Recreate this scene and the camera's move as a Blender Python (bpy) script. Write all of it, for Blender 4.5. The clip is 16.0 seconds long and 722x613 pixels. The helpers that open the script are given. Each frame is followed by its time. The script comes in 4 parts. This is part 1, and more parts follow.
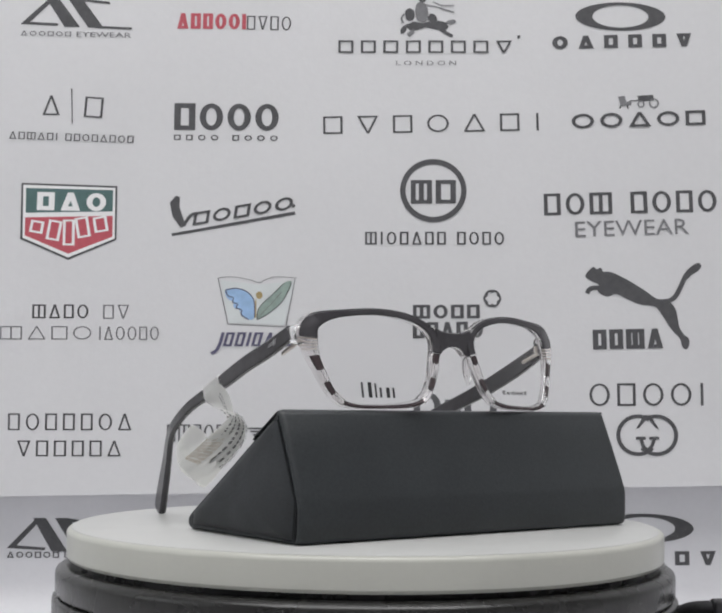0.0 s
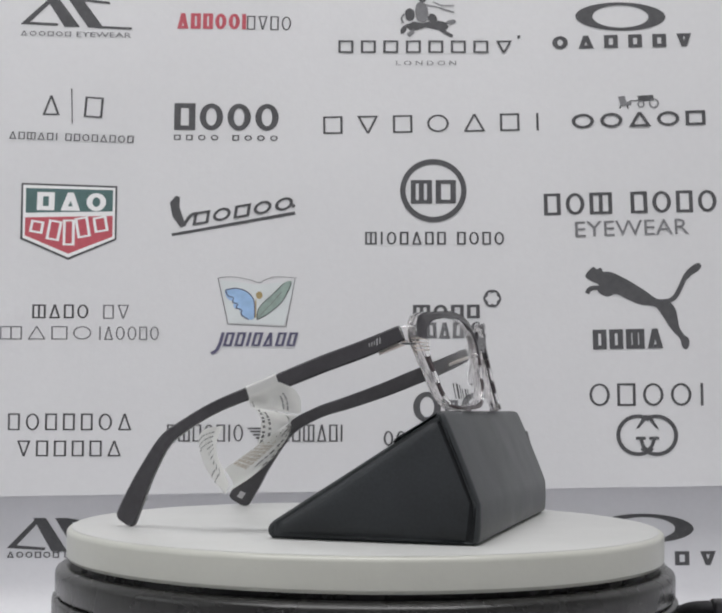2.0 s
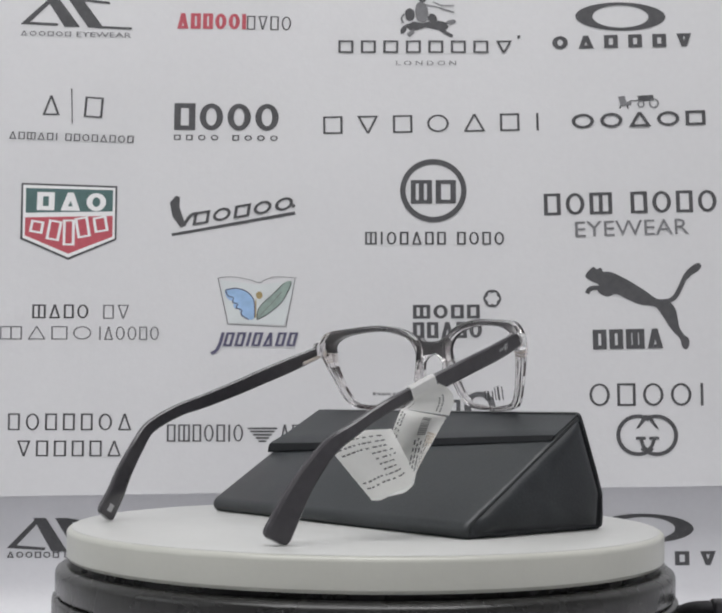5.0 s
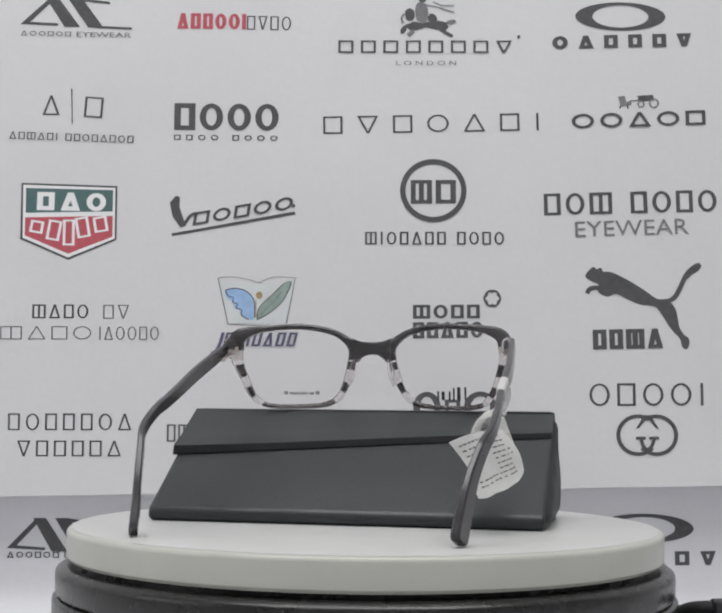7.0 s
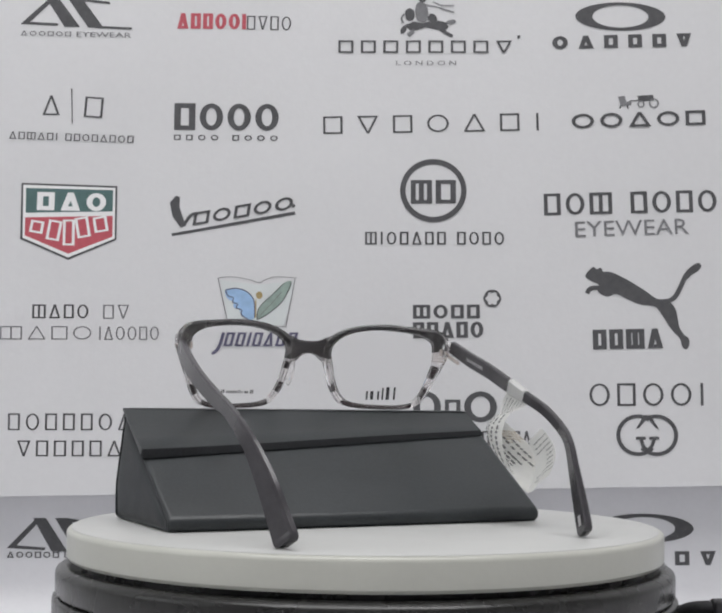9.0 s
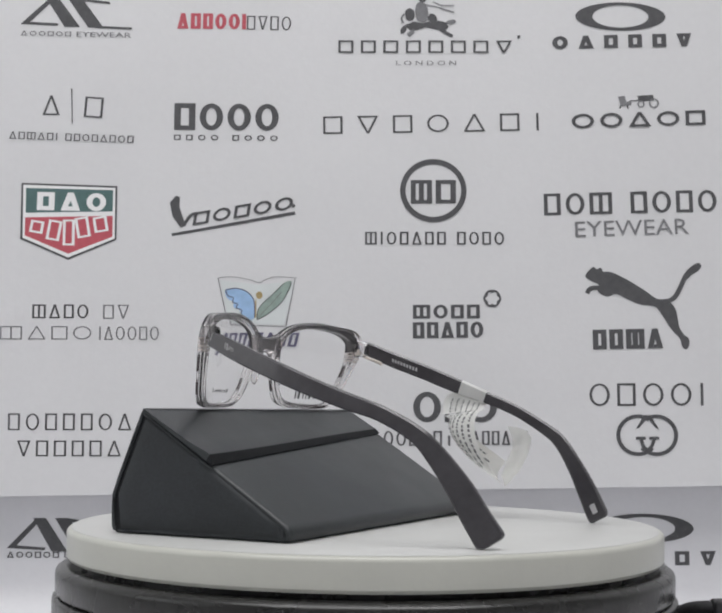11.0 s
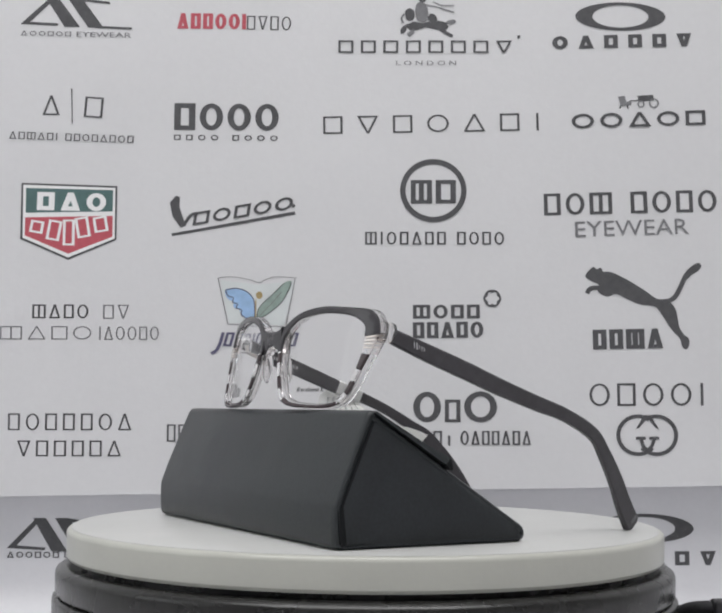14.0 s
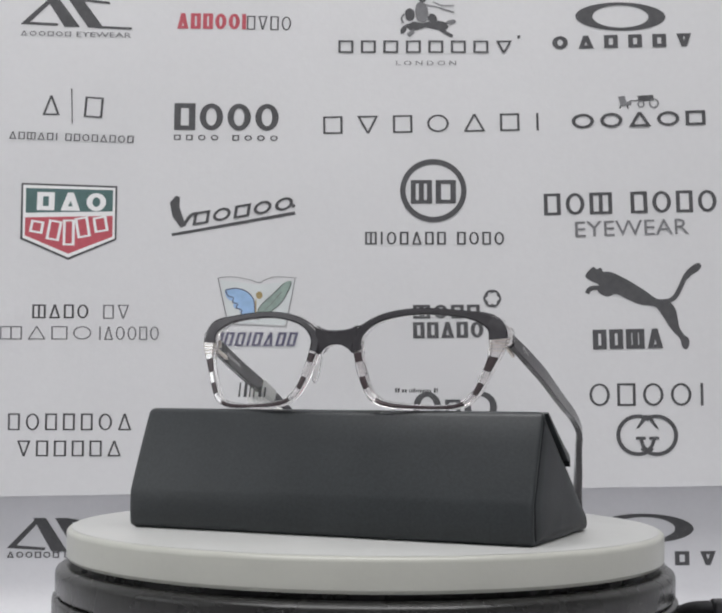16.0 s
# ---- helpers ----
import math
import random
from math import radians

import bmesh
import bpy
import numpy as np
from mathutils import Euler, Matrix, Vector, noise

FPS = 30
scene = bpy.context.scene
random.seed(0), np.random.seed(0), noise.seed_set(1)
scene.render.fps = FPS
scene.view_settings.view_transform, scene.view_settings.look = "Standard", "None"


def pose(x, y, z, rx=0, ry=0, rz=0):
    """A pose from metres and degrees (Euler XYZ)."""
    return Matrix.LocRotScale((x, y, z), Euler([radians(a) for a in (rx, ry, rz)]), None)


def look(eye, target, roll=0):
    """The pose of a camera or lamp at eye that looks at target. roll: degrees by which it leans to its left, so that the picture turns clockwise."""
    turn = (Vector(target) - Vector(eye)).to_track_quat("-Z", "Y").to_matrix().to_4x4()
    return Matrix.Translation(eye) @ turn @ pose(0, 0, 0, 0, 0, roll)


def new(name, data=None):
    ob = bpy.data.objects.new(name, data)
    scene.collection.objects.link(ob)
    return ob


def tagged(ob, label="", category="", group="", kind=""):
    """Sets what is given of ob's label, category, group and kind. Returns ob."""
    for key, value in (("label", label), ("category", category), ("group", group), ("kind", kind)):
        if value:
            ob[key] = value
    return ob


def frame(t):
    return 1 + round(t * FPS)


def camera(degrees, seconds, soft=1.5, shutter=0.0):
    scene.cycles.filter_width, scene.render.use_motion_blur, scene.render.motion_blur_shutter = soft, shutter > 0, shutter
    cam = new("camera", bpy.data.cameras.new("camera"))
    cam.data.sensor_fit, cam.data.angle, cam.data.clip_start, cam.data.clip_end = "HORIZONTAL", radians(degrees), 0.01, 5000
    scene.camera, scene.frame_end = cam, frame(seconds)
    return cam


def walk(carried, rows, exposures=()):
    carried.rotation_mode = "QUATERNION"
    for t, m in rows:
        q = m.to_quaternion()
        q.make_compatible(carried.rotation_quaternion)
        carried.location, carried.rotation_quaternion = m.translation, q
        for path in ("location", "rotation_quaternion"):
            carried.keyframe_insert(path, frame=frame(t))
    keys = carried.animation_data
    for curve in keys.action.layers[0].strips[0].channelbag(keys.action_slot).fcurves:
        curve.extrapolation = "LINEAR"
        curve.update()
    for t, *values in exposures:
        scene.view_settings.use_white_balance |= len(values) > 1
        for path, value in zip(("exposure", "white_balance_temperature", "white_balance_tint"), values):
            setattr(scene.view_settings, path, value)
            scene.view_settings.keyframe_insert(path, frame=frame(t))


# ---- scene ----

# ---- the camera stands still on a small tripod before the turntable ----
cam = camera(30.854, 16.0, soft=2.3)
EYE = (-0.00276, -0.56598, 0.04916)
AIM = (-0.00276, -0.56598 + 0.997, 0.04916 + 0.0774)
VIEW = look(EYE, AIM, 0.54)
walk(cam, [(0.0, VIEW), (16.0, VIEW)])

# ---- light: a room with white walls and ceiling panels ----
world = bpy.data.worlds.new("world")
world.use_nodes = True
world.node_tree.nodes["Background"].inputs[0].default_value = (0.9, 0.95, 1.0, 1)
world.node_tree.nodes["Background"].inputs[1].default_value = 0.05
scene.world = world
scene.view_settings.exposure = 0.0


def ceiling_lamp(x, y, sx, sy, watts, z=1.55):
    data = bpy.data.lights.new("panel_light", "AREA")
    data.shape, data.size, data.size_y, data.energy = "RECTANGLE", sx, sy, watts
    data.color = (0.995, 0.985, 0.99)
    ob = new("panel_light", data)
    ob.matrix_world = pose(x, y, z)
    return ob


ceiling_lamp(0.0, -0.40, 1.7, 0.7, 21.8)
ceiling_lamp(0.0, -1.85, 2.4, 0.7, 4)

# daylight through the window in the west wall
WINDOW = (-1.30, 0.12, 0.30, 1.52)      # from, to along the wall; sill, head
daylight = bpy.data.lights.new("window_light", "AREA")
daylight.shape, daylight.size, daylight.size_y, daylight.energy = "RECTANGLE", WINDOW[3] - WINDOW[2], WINDOW[1] - WINDOW[0], 8.2
daylight.color = (0.97, 0.99, 1.0)
new("window_light", daylight).matrix_world = pose(-2.14, (WINDOW[0] + WINDOW[1]) / 2, (WINDOW[2] + WINDOW[3]) / 2, 0, -90, 0)

# ---- materials ----


def material(name, colour, rough=0.5, metal=0.0, grain=0.0, grain_size=0.01, stain=0.0, stain_size=0.08, bump=0.0, bump_size=0.001, transmission=0.0, ior=1.45, coat=0.0, spread=0.0):
    m = bpy.data.materials.new(name)
    m.use_nodes = True
    nt = m.node_tree
    b = nt.nodes["Principled BSDF"]
    b.inputs["Roughness"].default_value, b.inputs["Metallic"].default_value = rough, metal
    b.inputs["Transmission Weight"].default_value, b.inputs["IOR"].default_value = transmission, ior
    b.inputs["Coat Weight"].default_value = coat
    b.inputs["Base Color"].default_value = (*colour, 1)
    place = nt.nodes.new("ShaderNodeTexCoord")

    def speckle(size, detail):
        n = nt.nodes.new("ShaderNodeTexNoise")
        n.inputs["Scale"].default_value, n.inputs["Detail"].default_value = 1.0 / size, detail
        nt.links.new(place.outputs["Object"], n.inputs["Vector"])
        return n.outputs["Fac"]

    last = None
    for amount, size, detail in ((grain, grain_size, 4), (stain, stain_size, 2)):
        if amount:
            ramp = nt.nodes.new("ShaderNodeMapRange")
            ramp.inputs["From Min"].default_value, ramp.inputs["From Max"].default_value = 0.3, 0.7
            ramp.inputs["To Min"].default_value, ramp.inputs["To Max"].default_value = 1 - amount, 1 + amount
            nt.links.new(speckle(size, detail), ramp.inputs["Value"])
            mix = nt.nodes.new("ShaderNodeVectorMath")
            mix.operation = "SCALE"
            if last is None:
                mix.inputs[0].default_value = colour
            else:
                nt.links.new(last, mix.inputs[0])
            nt.links.new(ramp.outputs["Result"], mix.inputs["Scale"])
            last = mix.outputs["Vector"]
    if last is not None:
        nt.links.new(last, b.inputs["Base Color"])
    if spread:
        r = nt.nodes.new("ShaderNodeMapRange")
        r.inputs["To Min"].default_value, r.inputs["To Max"].default_value = max(0.02, rough - spread), min(1, rough + spread)
        nt.links.new(speckle(0.02, 3), r.inputs["Value"])
        nt.links.new(r.outputs["Result"], b.inputs["Roughness"])
    if bump:
        h = nt.nodes.new("ShaderNodeBump")
        h.inputs["Strength"].default_value, h.inputs["Distance"].default_value = bump, bump_size * 0.3
        nt.links.new(speckle(bump_size, 3), h.inputs["Height"])
        nt.links.new(h.outputs["Normal"], b.inputs["Normal"])
    return m


M_PAPER = material("printed_sheet", (0.68, 0.68, 0.69), 0.62, grain=0.012, grain_size=0.004, stain=0.025, stain_size=0.16, bump=0.12, bump_size=0.003)
M_LOWER = material("lower_printed_sheet", (0.70, 0.70, 0.722), 0.55, grain=0.012, grain_size=0.004, stain=0.03, stain_size=0.12, bump=0.12, bump_size=0.003)
M_INK = material("dark_grey_ink", (0.085, 0.085, 0.09), 0.6, grain=0.12, grain_size=0.004)
M_PALE = material("mid_grey_ink", (0.20, 0.20, 0.21), 0.6, grain=0.12, grain_size=0.003)
M_RED = material("red_ink", (0.50, 0.10, 0.125), 0.6, grain=0.06, grain_size=0.004)
M_GREEN = material("green_ink", (0.085, 0.155, 0.15), 0.6, grain=0.06, grain_size=0.004)
M_WHITE = material("white_ink", (0.82, 0.82, 0.82), 0.6, grain=0.02, grain_size=0.004)
M_BLUE = material("blue_ink", (0.33, 0.50, 0.74), 0.6, grain=0.10, grain_size=0.006)
M_LEAF = material("leaf_green_ink", (0.29, 0.37, 0.33), 0.6, grain=0.14, grain_size=0.005)
M_VIOLET = material("violet_ink", (0.105, 0.10, 0.165), 0.6, grain=0.08, grain_size=0.004)
M_OCHRE = material("ochre_ink", (0.40, 0.31, 0.15), 0.6, grain=0.1, grain_size=0.004)
M_FAINT = material("faint_blue_ink", (0.655, 0.69, 0.69), 0.6, grain=0.03, grain_size=0.01)
M_WALL = material("painted_wall", (0.8, 0.8, 0.81), 0.85, grain=0.02, grain_size=0.01, stain=0.03, stain_size=0.6, bump=0.1, bump_size=0.004)
M_FLOOR = material("floor_tile", (0.55, 0.55, 0.54), 0.5, grain=0.05, grain_size=0.02, stain=0.06, stain_size=0.4)
M_TABLE = material("white_table_laminate", (0.66, 0.66, 0.67), 0.4, grain=0.02, grain_size=0.006, stain=0.03, stain_size=0.2)
M_PLATTER = material("white_platter_plastic", (0.474, 0.477, 0.432), 0.30, grain=0.012, grain_size=0.003, stain=0.04, stain_size=0.05, bump=0.05, bump_size=0.002, spread=0.06)
# lighter, cooler copy of the platter plastic, for the light on its top
M_PLATTER_LIT = material("white_platter_lit_top", (0.515, 0.520, 0.508), 0.36, grain=0.012, grain_size=0.003, stain=0.03, stain_size=0.05, spread=0.05)
M_BASE = material("black_base_plastic", (0.0125, 0.0125, 0.0118), 0.27, grain=0.25, grain_size=0.004, stain=0.3, stain_size=0.05, bump=0.10, bump_size=0.002, spread=0.10)
M_CASE = material("charcoal_leatherette", (0.0260, 0.0300, 0.0324), 0.37, grain=0.14, grain_size=0.0012, stain=0.10, stain_size=0.04, bump=0.22, bump_size=0.0009, spread=0.07)
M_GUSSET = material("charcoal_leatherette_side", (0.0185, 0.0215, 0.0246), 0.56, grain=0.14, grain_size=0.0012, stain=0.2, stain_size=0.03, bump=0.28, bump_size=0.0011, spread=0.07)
# dark colour for edges and for the shade in creases and under the flap
M_EDGE_SHADE = material("dark_edge_and_shade", (0.0150, 0.0160, 0.0176), 0.8, ior=1.25, grain=0.2, grain_size=0.001)
M_ACETATE = material("plum_black_acetate", (0.047, 0.0445, 0.0495), 0.19, grain=0.10, grain_size=0.003, stain=0.12, stain_size=0.02, spread=0.06, coat=0.12)
M_BLOCK = material("brown_black_acetate", (0.055, 0.040, 0.043), 0.26, grain=0.15, grain_size=0.002, spread=0.05)
M_CLEAR = material("clear_acetate", (0.95, 0.93, 0.93), 0.2, transmission=1.0, ior=1.33, grain=0.02, grain_size=0.002)
M_LENS = material("demo_lens", (0.985, 0.985, 0.985), 0.01, transmission=1.0, ior=1.2)
M_METAL = material("pale_gold_metal", (0.66, 0.60, 0.55), 0.28, metal=1.0, grain=0.1, grain_size=0.001)
M_PRINT = material("black_lens_print", (0.02, 0.02, 0.022), 0.5, grain=0.1, grain_size=0.001)
M_SILVER = material("silver_foil_print", (0.42, 0.41, 0.42), 0.4, grain=0.1, grain_size=0.001)
M_TAG = material("white_tag_film", (0.93, 0.93, 0.915), 0.4, ior=1.3, grain=0.02, grain_size=0.002, stain=0.05, stain_size=0.01, bump=0.1, bump_size=0.003)
M_TAGPRINT = material("grey_tag_print", (0.17, 0.17, 0.175), 0.6, grain=0.2, grain_size=0.0006)


def translucent(m, colour, share):
    """Thin white film lets light through from behind."""
    nt = m.node_tree
    through_light, mix = nt.nodes.new("ShaderNodeBsdfTranslucent"), nt.nodes.new("ShaderNodeMixShader")
    through_light.inputs["Color"].default_value = (*colour, 1)
    mix.inputs["Fac"].default_value = share
    nt.links.new(nt.nodes["Principled BSDF"].outputs["BSDF"], mix.inputs[1])
    nt.links.new(through_light.outputs["BSDF"], mix.inputs[2])
    nt.links.new(mix.outputs["Shader"], nt.nodes["Material Output"].inputs["Surface"])


translucent(M_TAG, (0.93, 0.93, 0.915), 0.48)
M_BEIGE = material("beige_tag_print", (0.60, 0.53, 0.44), 0.6, grain=0.2, grain_size=0.0008)
M_RUBBER = material("black_rubber", (0.02, 0.02, 0.022), 0.6, grain=0.2, grain_size=0.002)

# ---- small helpers ----


def thing(name, label, category, group="", kind="", at=(0, 0, 0)):
    ob = new(name)
    ob.empty_display_size = 0.02
    ob.location = at
    return tagged(ob, label, category, group, kind)


def mesh_of(bm, name, materials):
    bmesh.ops.recalc_face_normals(bm, faces=bm.faces)
    me = bpy.data.meshes.new(name)
    bm.to_mesh(me)
    bm.free()
    for m in materials if isinstance(materials, (list, tuple)) else [materials]:
        me.materials.append(m)
    return me


def part(name, bm, mat, parent, label="", smooth=True, angle=35):
    me = mesh_of(bm, name, mat)
    if smooth:
        me.polygons.foreach_set("use_smooth", [True] * len(me.polygons))
        me.set_sharp_from_angle(angle=radians(angle))
    ob = new(name, me)
    ob.parent = parent
    if label:
        ob["label"] = label
    return ob


def bevel(bm, size, segments=3, angle=30):
    edges = [e for e in bm.edges if len(e.link_faces) == 2 and e.calc_face_angle(0) > radians(angle)]
    bmesh.ops.bevel(bm, geom=edges, offset=size, segments=segments, profile=0.5, affect="EDGES", clamp_overlap=True)
    return bm


def box(x0, x1, y0, y1, z0, z1, round_by=0.0, bm=None):
    bm = bm or bmesh.new()
    made = bmesh.ops.create_cube(bm, size=1.0)["verts"]
    for v in made:
        v.co = ((x0 + x1) / 2 + v.co.x * (x1 - x0), (y0 + y1) / 2 + v.co.y * (y1 - y0), (z0 + z1) / 2 + v.co.z * (z1 - z0))
    if round_by:
        bevel(bm, round_by)
    return bm


def lathe(profile, steps=160):
    """A closed profile of (radius, height) pairs turned round the z axis."""
    bm = bmesh.new()
    rings = []
    for r, z in profile:
        if r < 1e-6:
            rings.append([bm.verts.new((0, 0, z))])
        else:
            rings.append([bm.verts.new((r * math.cos(2 * math.pi * k / steps), r * math.sin(2 * math.pi * k / steps), z)) for k in range(steps)])
    for a, b in zip(rings, rings[1:]):
        for k in range(steps):
            k2 = (k + 1) % steps
            if len(a) == 1:
                bm.faces.new((a[0], b[k], b[k2]))
            elif len(b) == 1:
                bm.faces.new((a[k], b[0], a[k2]))
            else:
                bm.faces.new((a[k], b[k], b[k2], a[k2]))
    return bm


def spline(points, c, closed=False):
    """A smooth curve through the points at parameter c (one unit from point to point)."""
    n = len(points)
    i = math.floor(c)
    u = c - i
    if closed:
        p = [points[(i + k) % n] for k in (-1, 0, 1, 2)]
    else:
        i = min(max(i, 0), n - 2)
        u = c - i
        p = [points[min(max(i + k, 0), n - 1)] for k in (-1, 0, 1, 2)]
    out = []
    for a, b, d, e in zip(*p):
        out.append(0.5 * (2 * b + (d - a) * u + (2 * a - 5 * b + 4 * d - e) * u * u + (3 * b - a - 3 * d + e) * u ** 3))
    return out


def tube(rings, caps=True):
    """Skin over a row of vertex rings of equal length."""
    bm = bmesh.new()
    vs = [[bm.verts.new(p) for p in r] for r in rings]
    n = len(vs[0])
    for a, b in zip(vs, vs[1:]):
        for k in range(n):
            bm.faces.new((a[k], a[(k + 1) % n], b[(k + 1) % n], b[k]))
    if caps:
        bm.faces.new(vs[0][::-1])
        bm.faces.new(vs[-1])
    return bm


# ---- the room round the table ----
TABLE = -0.105
FLOOR = -0.86


def room():
    for name, b in (("wall_north", (-2.1, 2.1, 0.376, 0.50, FLOOR, 1.62)), ("wall_south", (-2.1, 2.1, -2.6, -2.5, FLOOR, 1.62)),
                    ("wall_east", (2.1, 2.2, -2.6, 0.5, FLOOR, 1.62))):
        ob = new(name, mesh_of(box(*b), name, M_WALL))
        tagged(ob, "plain white painted room wall", "wall", kind="structure")
    y0, y1, z0, z1 = WINDOW
    bm = box(-2.2, -2.1, -2.6, y0, FLOOR, 1.62)
    for b in ((-2.2, -2.1, y1, 0.5, FLOOR, 1.62), (-2.2, -2.1, y0, y1, FLOOR, z0), (-2.2, -2.1, y0, y1, z1, 1.62)):
        box(*b, bm=bm)
    tagged(new("wall_west", mesh_of(bm, "wall_west", M_WALL)), "plain white painted room wall with a window opening", "wall", kind="structure")
    w = tagged(new("window_1"), "white framed room window letting in daylight", "window", kind="structure")
    bm = box(-2.19, -2.15, y0, y0 + 0.05, z0, z1)
    for b in ((-2.19, -2.15, y1 - 0.05, y1, z0, z1), (-2.19, -2.15, y0 + 0.05, y1 - 0.05, z0, z0 + 0.05), (-2.19, -2.15, y0 + 0.05, y1 - 0.05, z1 - 0.05, z1)):
        box(*b, bm=bm)
    part("window_frame", bm, M_WALL, w, smooth=False)
    pane = part("window_pane", box(-2.174, -2.168, y0 + 0.05, y1 - 0.05, z0 + 0.05, z1 - 0.05), M_LENS, w, smooth=False)
    pane.visible_shadow = False
    ob = new("floor", mesh_of(box(-2.2, 2.2, -2.6, 0.5, FLOOR - 0.1, FLOOR), "floor", M_FLOOR))
    tagged(ob, "plain grey tiled room floor", "floor", kind="structure")
    ob = new("ceiling", mesh_of(box(-2.2, 2.2, -2.6, 0.5, 1.62, 1.72), "ceiling", M_WALL))
    tagged(ob, "plain white painted ceiling", "ceiling", kind="structure")


room()


def table():
    t = thing("table", "white laminate table under the turntable", "table", at=(0, -0.1, FLOOR))
    h = TABLE - FLOOR
    part("tabletop", box(-0.8, 0.8, -0.45, 0.49, h - 0.03, h, 0.003), M_TABLE, t)
    for sx in (-0.75, 0.75):
        for sy in (-0.4, 0.44):
            part("leg", box(sx - 0.025, sx + 0.025, sy - 0.025, sy + 0.025, 0, h - 0.03, 0.003), M_TABLE, t)


table()

# ---- printed backdrop board and the sheet below it ----
backdrop_sheet = tagged(new("backdrop"), "pale grey printed backdrop board with rows of marks", "backdrop", kind="structure")
lower_sheet = tagged(new("backdrop_lower"), "pale grey printed sheet sweeping from wall onto table", "backdrop", kind="structure")
FRONT, FRONT_LOW = 0.35, 0.373


def board():
    bm = bmesh.new()
    w = 0.55
    bottom = lambda x: -0.0083 + 0.0239 * x
    ring_a = [bm.verts.new(p) for p in ((-w, FRONT, bottom(-w)), (w, FRONT, bottom(w)), (w, FRONT, 0.9), (-w, FRONT, 0.9))]
    ring_b = [bm.verts.new(v.co + Vector((0, 0.0215, 0))) for v in ring_a]
    bm.faces.new(ring_a)
    bm.faces.new(ring_b[::-1])
    for k in range(4):
        bm.faces.new((ring_a[k], ring_b[k], ring_b[(k + 1) % 4], ring_a[(k + 1) % 4]))
    bevel(bm, 0.0012, 2)
    part("board", bm, M_PAPER, backdrop_sheet)


board()


def sweep():
    """A sheet that hangs on the wall and curves forward onto the table."""
    r, w, th = 0.028, 0.62, 0.0012
    low = TABLE + 0.0015
    outer = [(FRONT_LOW, 0.20), (FRONT_LOW, low + r)]
    inner = [(FRONT_LOW + th, 0.20), (FRONT_LOW + th, low + r)]
    for k in range(1, 11):
        a = math.pi / 2 * k / 10
        outer.append((FRONT_LOW - r + r * math.cos(a), low + r - r * math.sin(a)))
        inner.append((FRONT_LOW - r + (r + th) * math.cos(a), low + r - (r + th) * math.sin(a)))
    outer.append((-0.30, low))
    inner.append((-0.30, low - th))
    loop = outer + inner[::-1]
    part("sheet", tube([[(x, y, z) for y, z in loop] for x in (-w, w)]), M_LOWER, lower_sheet)


sweep()

# ---- printed marks: plain bars and shapes in millimetres across and up the board ----
INK, PALE, RED, GREEN, WHITE, BLUE, LEAF, VIOLET, OCHRE, FAINT = range(10)
INKS = [M_INK, M_PALE, M_RED, M_GREEN, M_WHITE, M_BLUE, M_LEAF, M_VIOLET, M_OCHRE, M_FAINT]


def area(points, ink=INK, smooth=False):
    if smooth:
        n = len(points)
        points = [tuple(spline(points, k / 4, True)) for k in range(4 * n)]
    return [(points, ink)]


def stroke(points, width, ink=INK):
    if len(points) > 2:
        points = [tuple(spline(points, (len(points) - 1) * k / 24)) for k in range(25)]
    left, right = [], []
    for k, (x, y) in enumerate(points):
        a, b = points[max(k - 1, 0)], points[min(k + 1, len(points) - 1)]
        dx, dy = b[0] - a[0], b[1] - a[1]
        n = math.hypot(dx, dy) or 1
        left.append((x - dy / n * width / 2, y + dx / n * width / 2))
        right.append((x + dy / n * width / 2, y - dx / n * width / 2))
    return [([left[k], left[k + 1], right[k + 1], right[k]], ink) for k in range(len(points) - 1)]


def ring(x, y, rx, ry, ix, iy, start=0, end=360, ink=INK):
    out, n = [], 56
    for k in range(n):
        a, b = (radians(start + (end - start) * j / n) for j in (k, k + 1))
        out.append(([(x + rx * math.cos(a), y + ry * math.sin(a)), (x + rx * math.cos(b), y + ry * math.sin(b)),
                     (x + ix * math.cos(b), y + iy * math.sin(b)), (x + ix * math.cos(a), y + iy * math.sin(a))], ink))
    return out


def lobed_ring(x, y, outer, waist, hole, lobes):
    """Quads of a ring with a scalloped inner edge."""
    n, out = 60, []
    for k in range(n):
        quad = []
        for j, inner in ((k, 0), (k + 1, 0), (k + 1, 1), (k, 1)):
            a = 2 * math.pi * j / n
            r = (waist + (waist - hole) * 0.5 * math.cos(lobes * a)) if inner else outer * (1 + 0.02 * math.cos(lobes * a))
            quad.append((x + r * math.cos(a), y + r * math.sin(a)))
        out.append(quad)
    return out


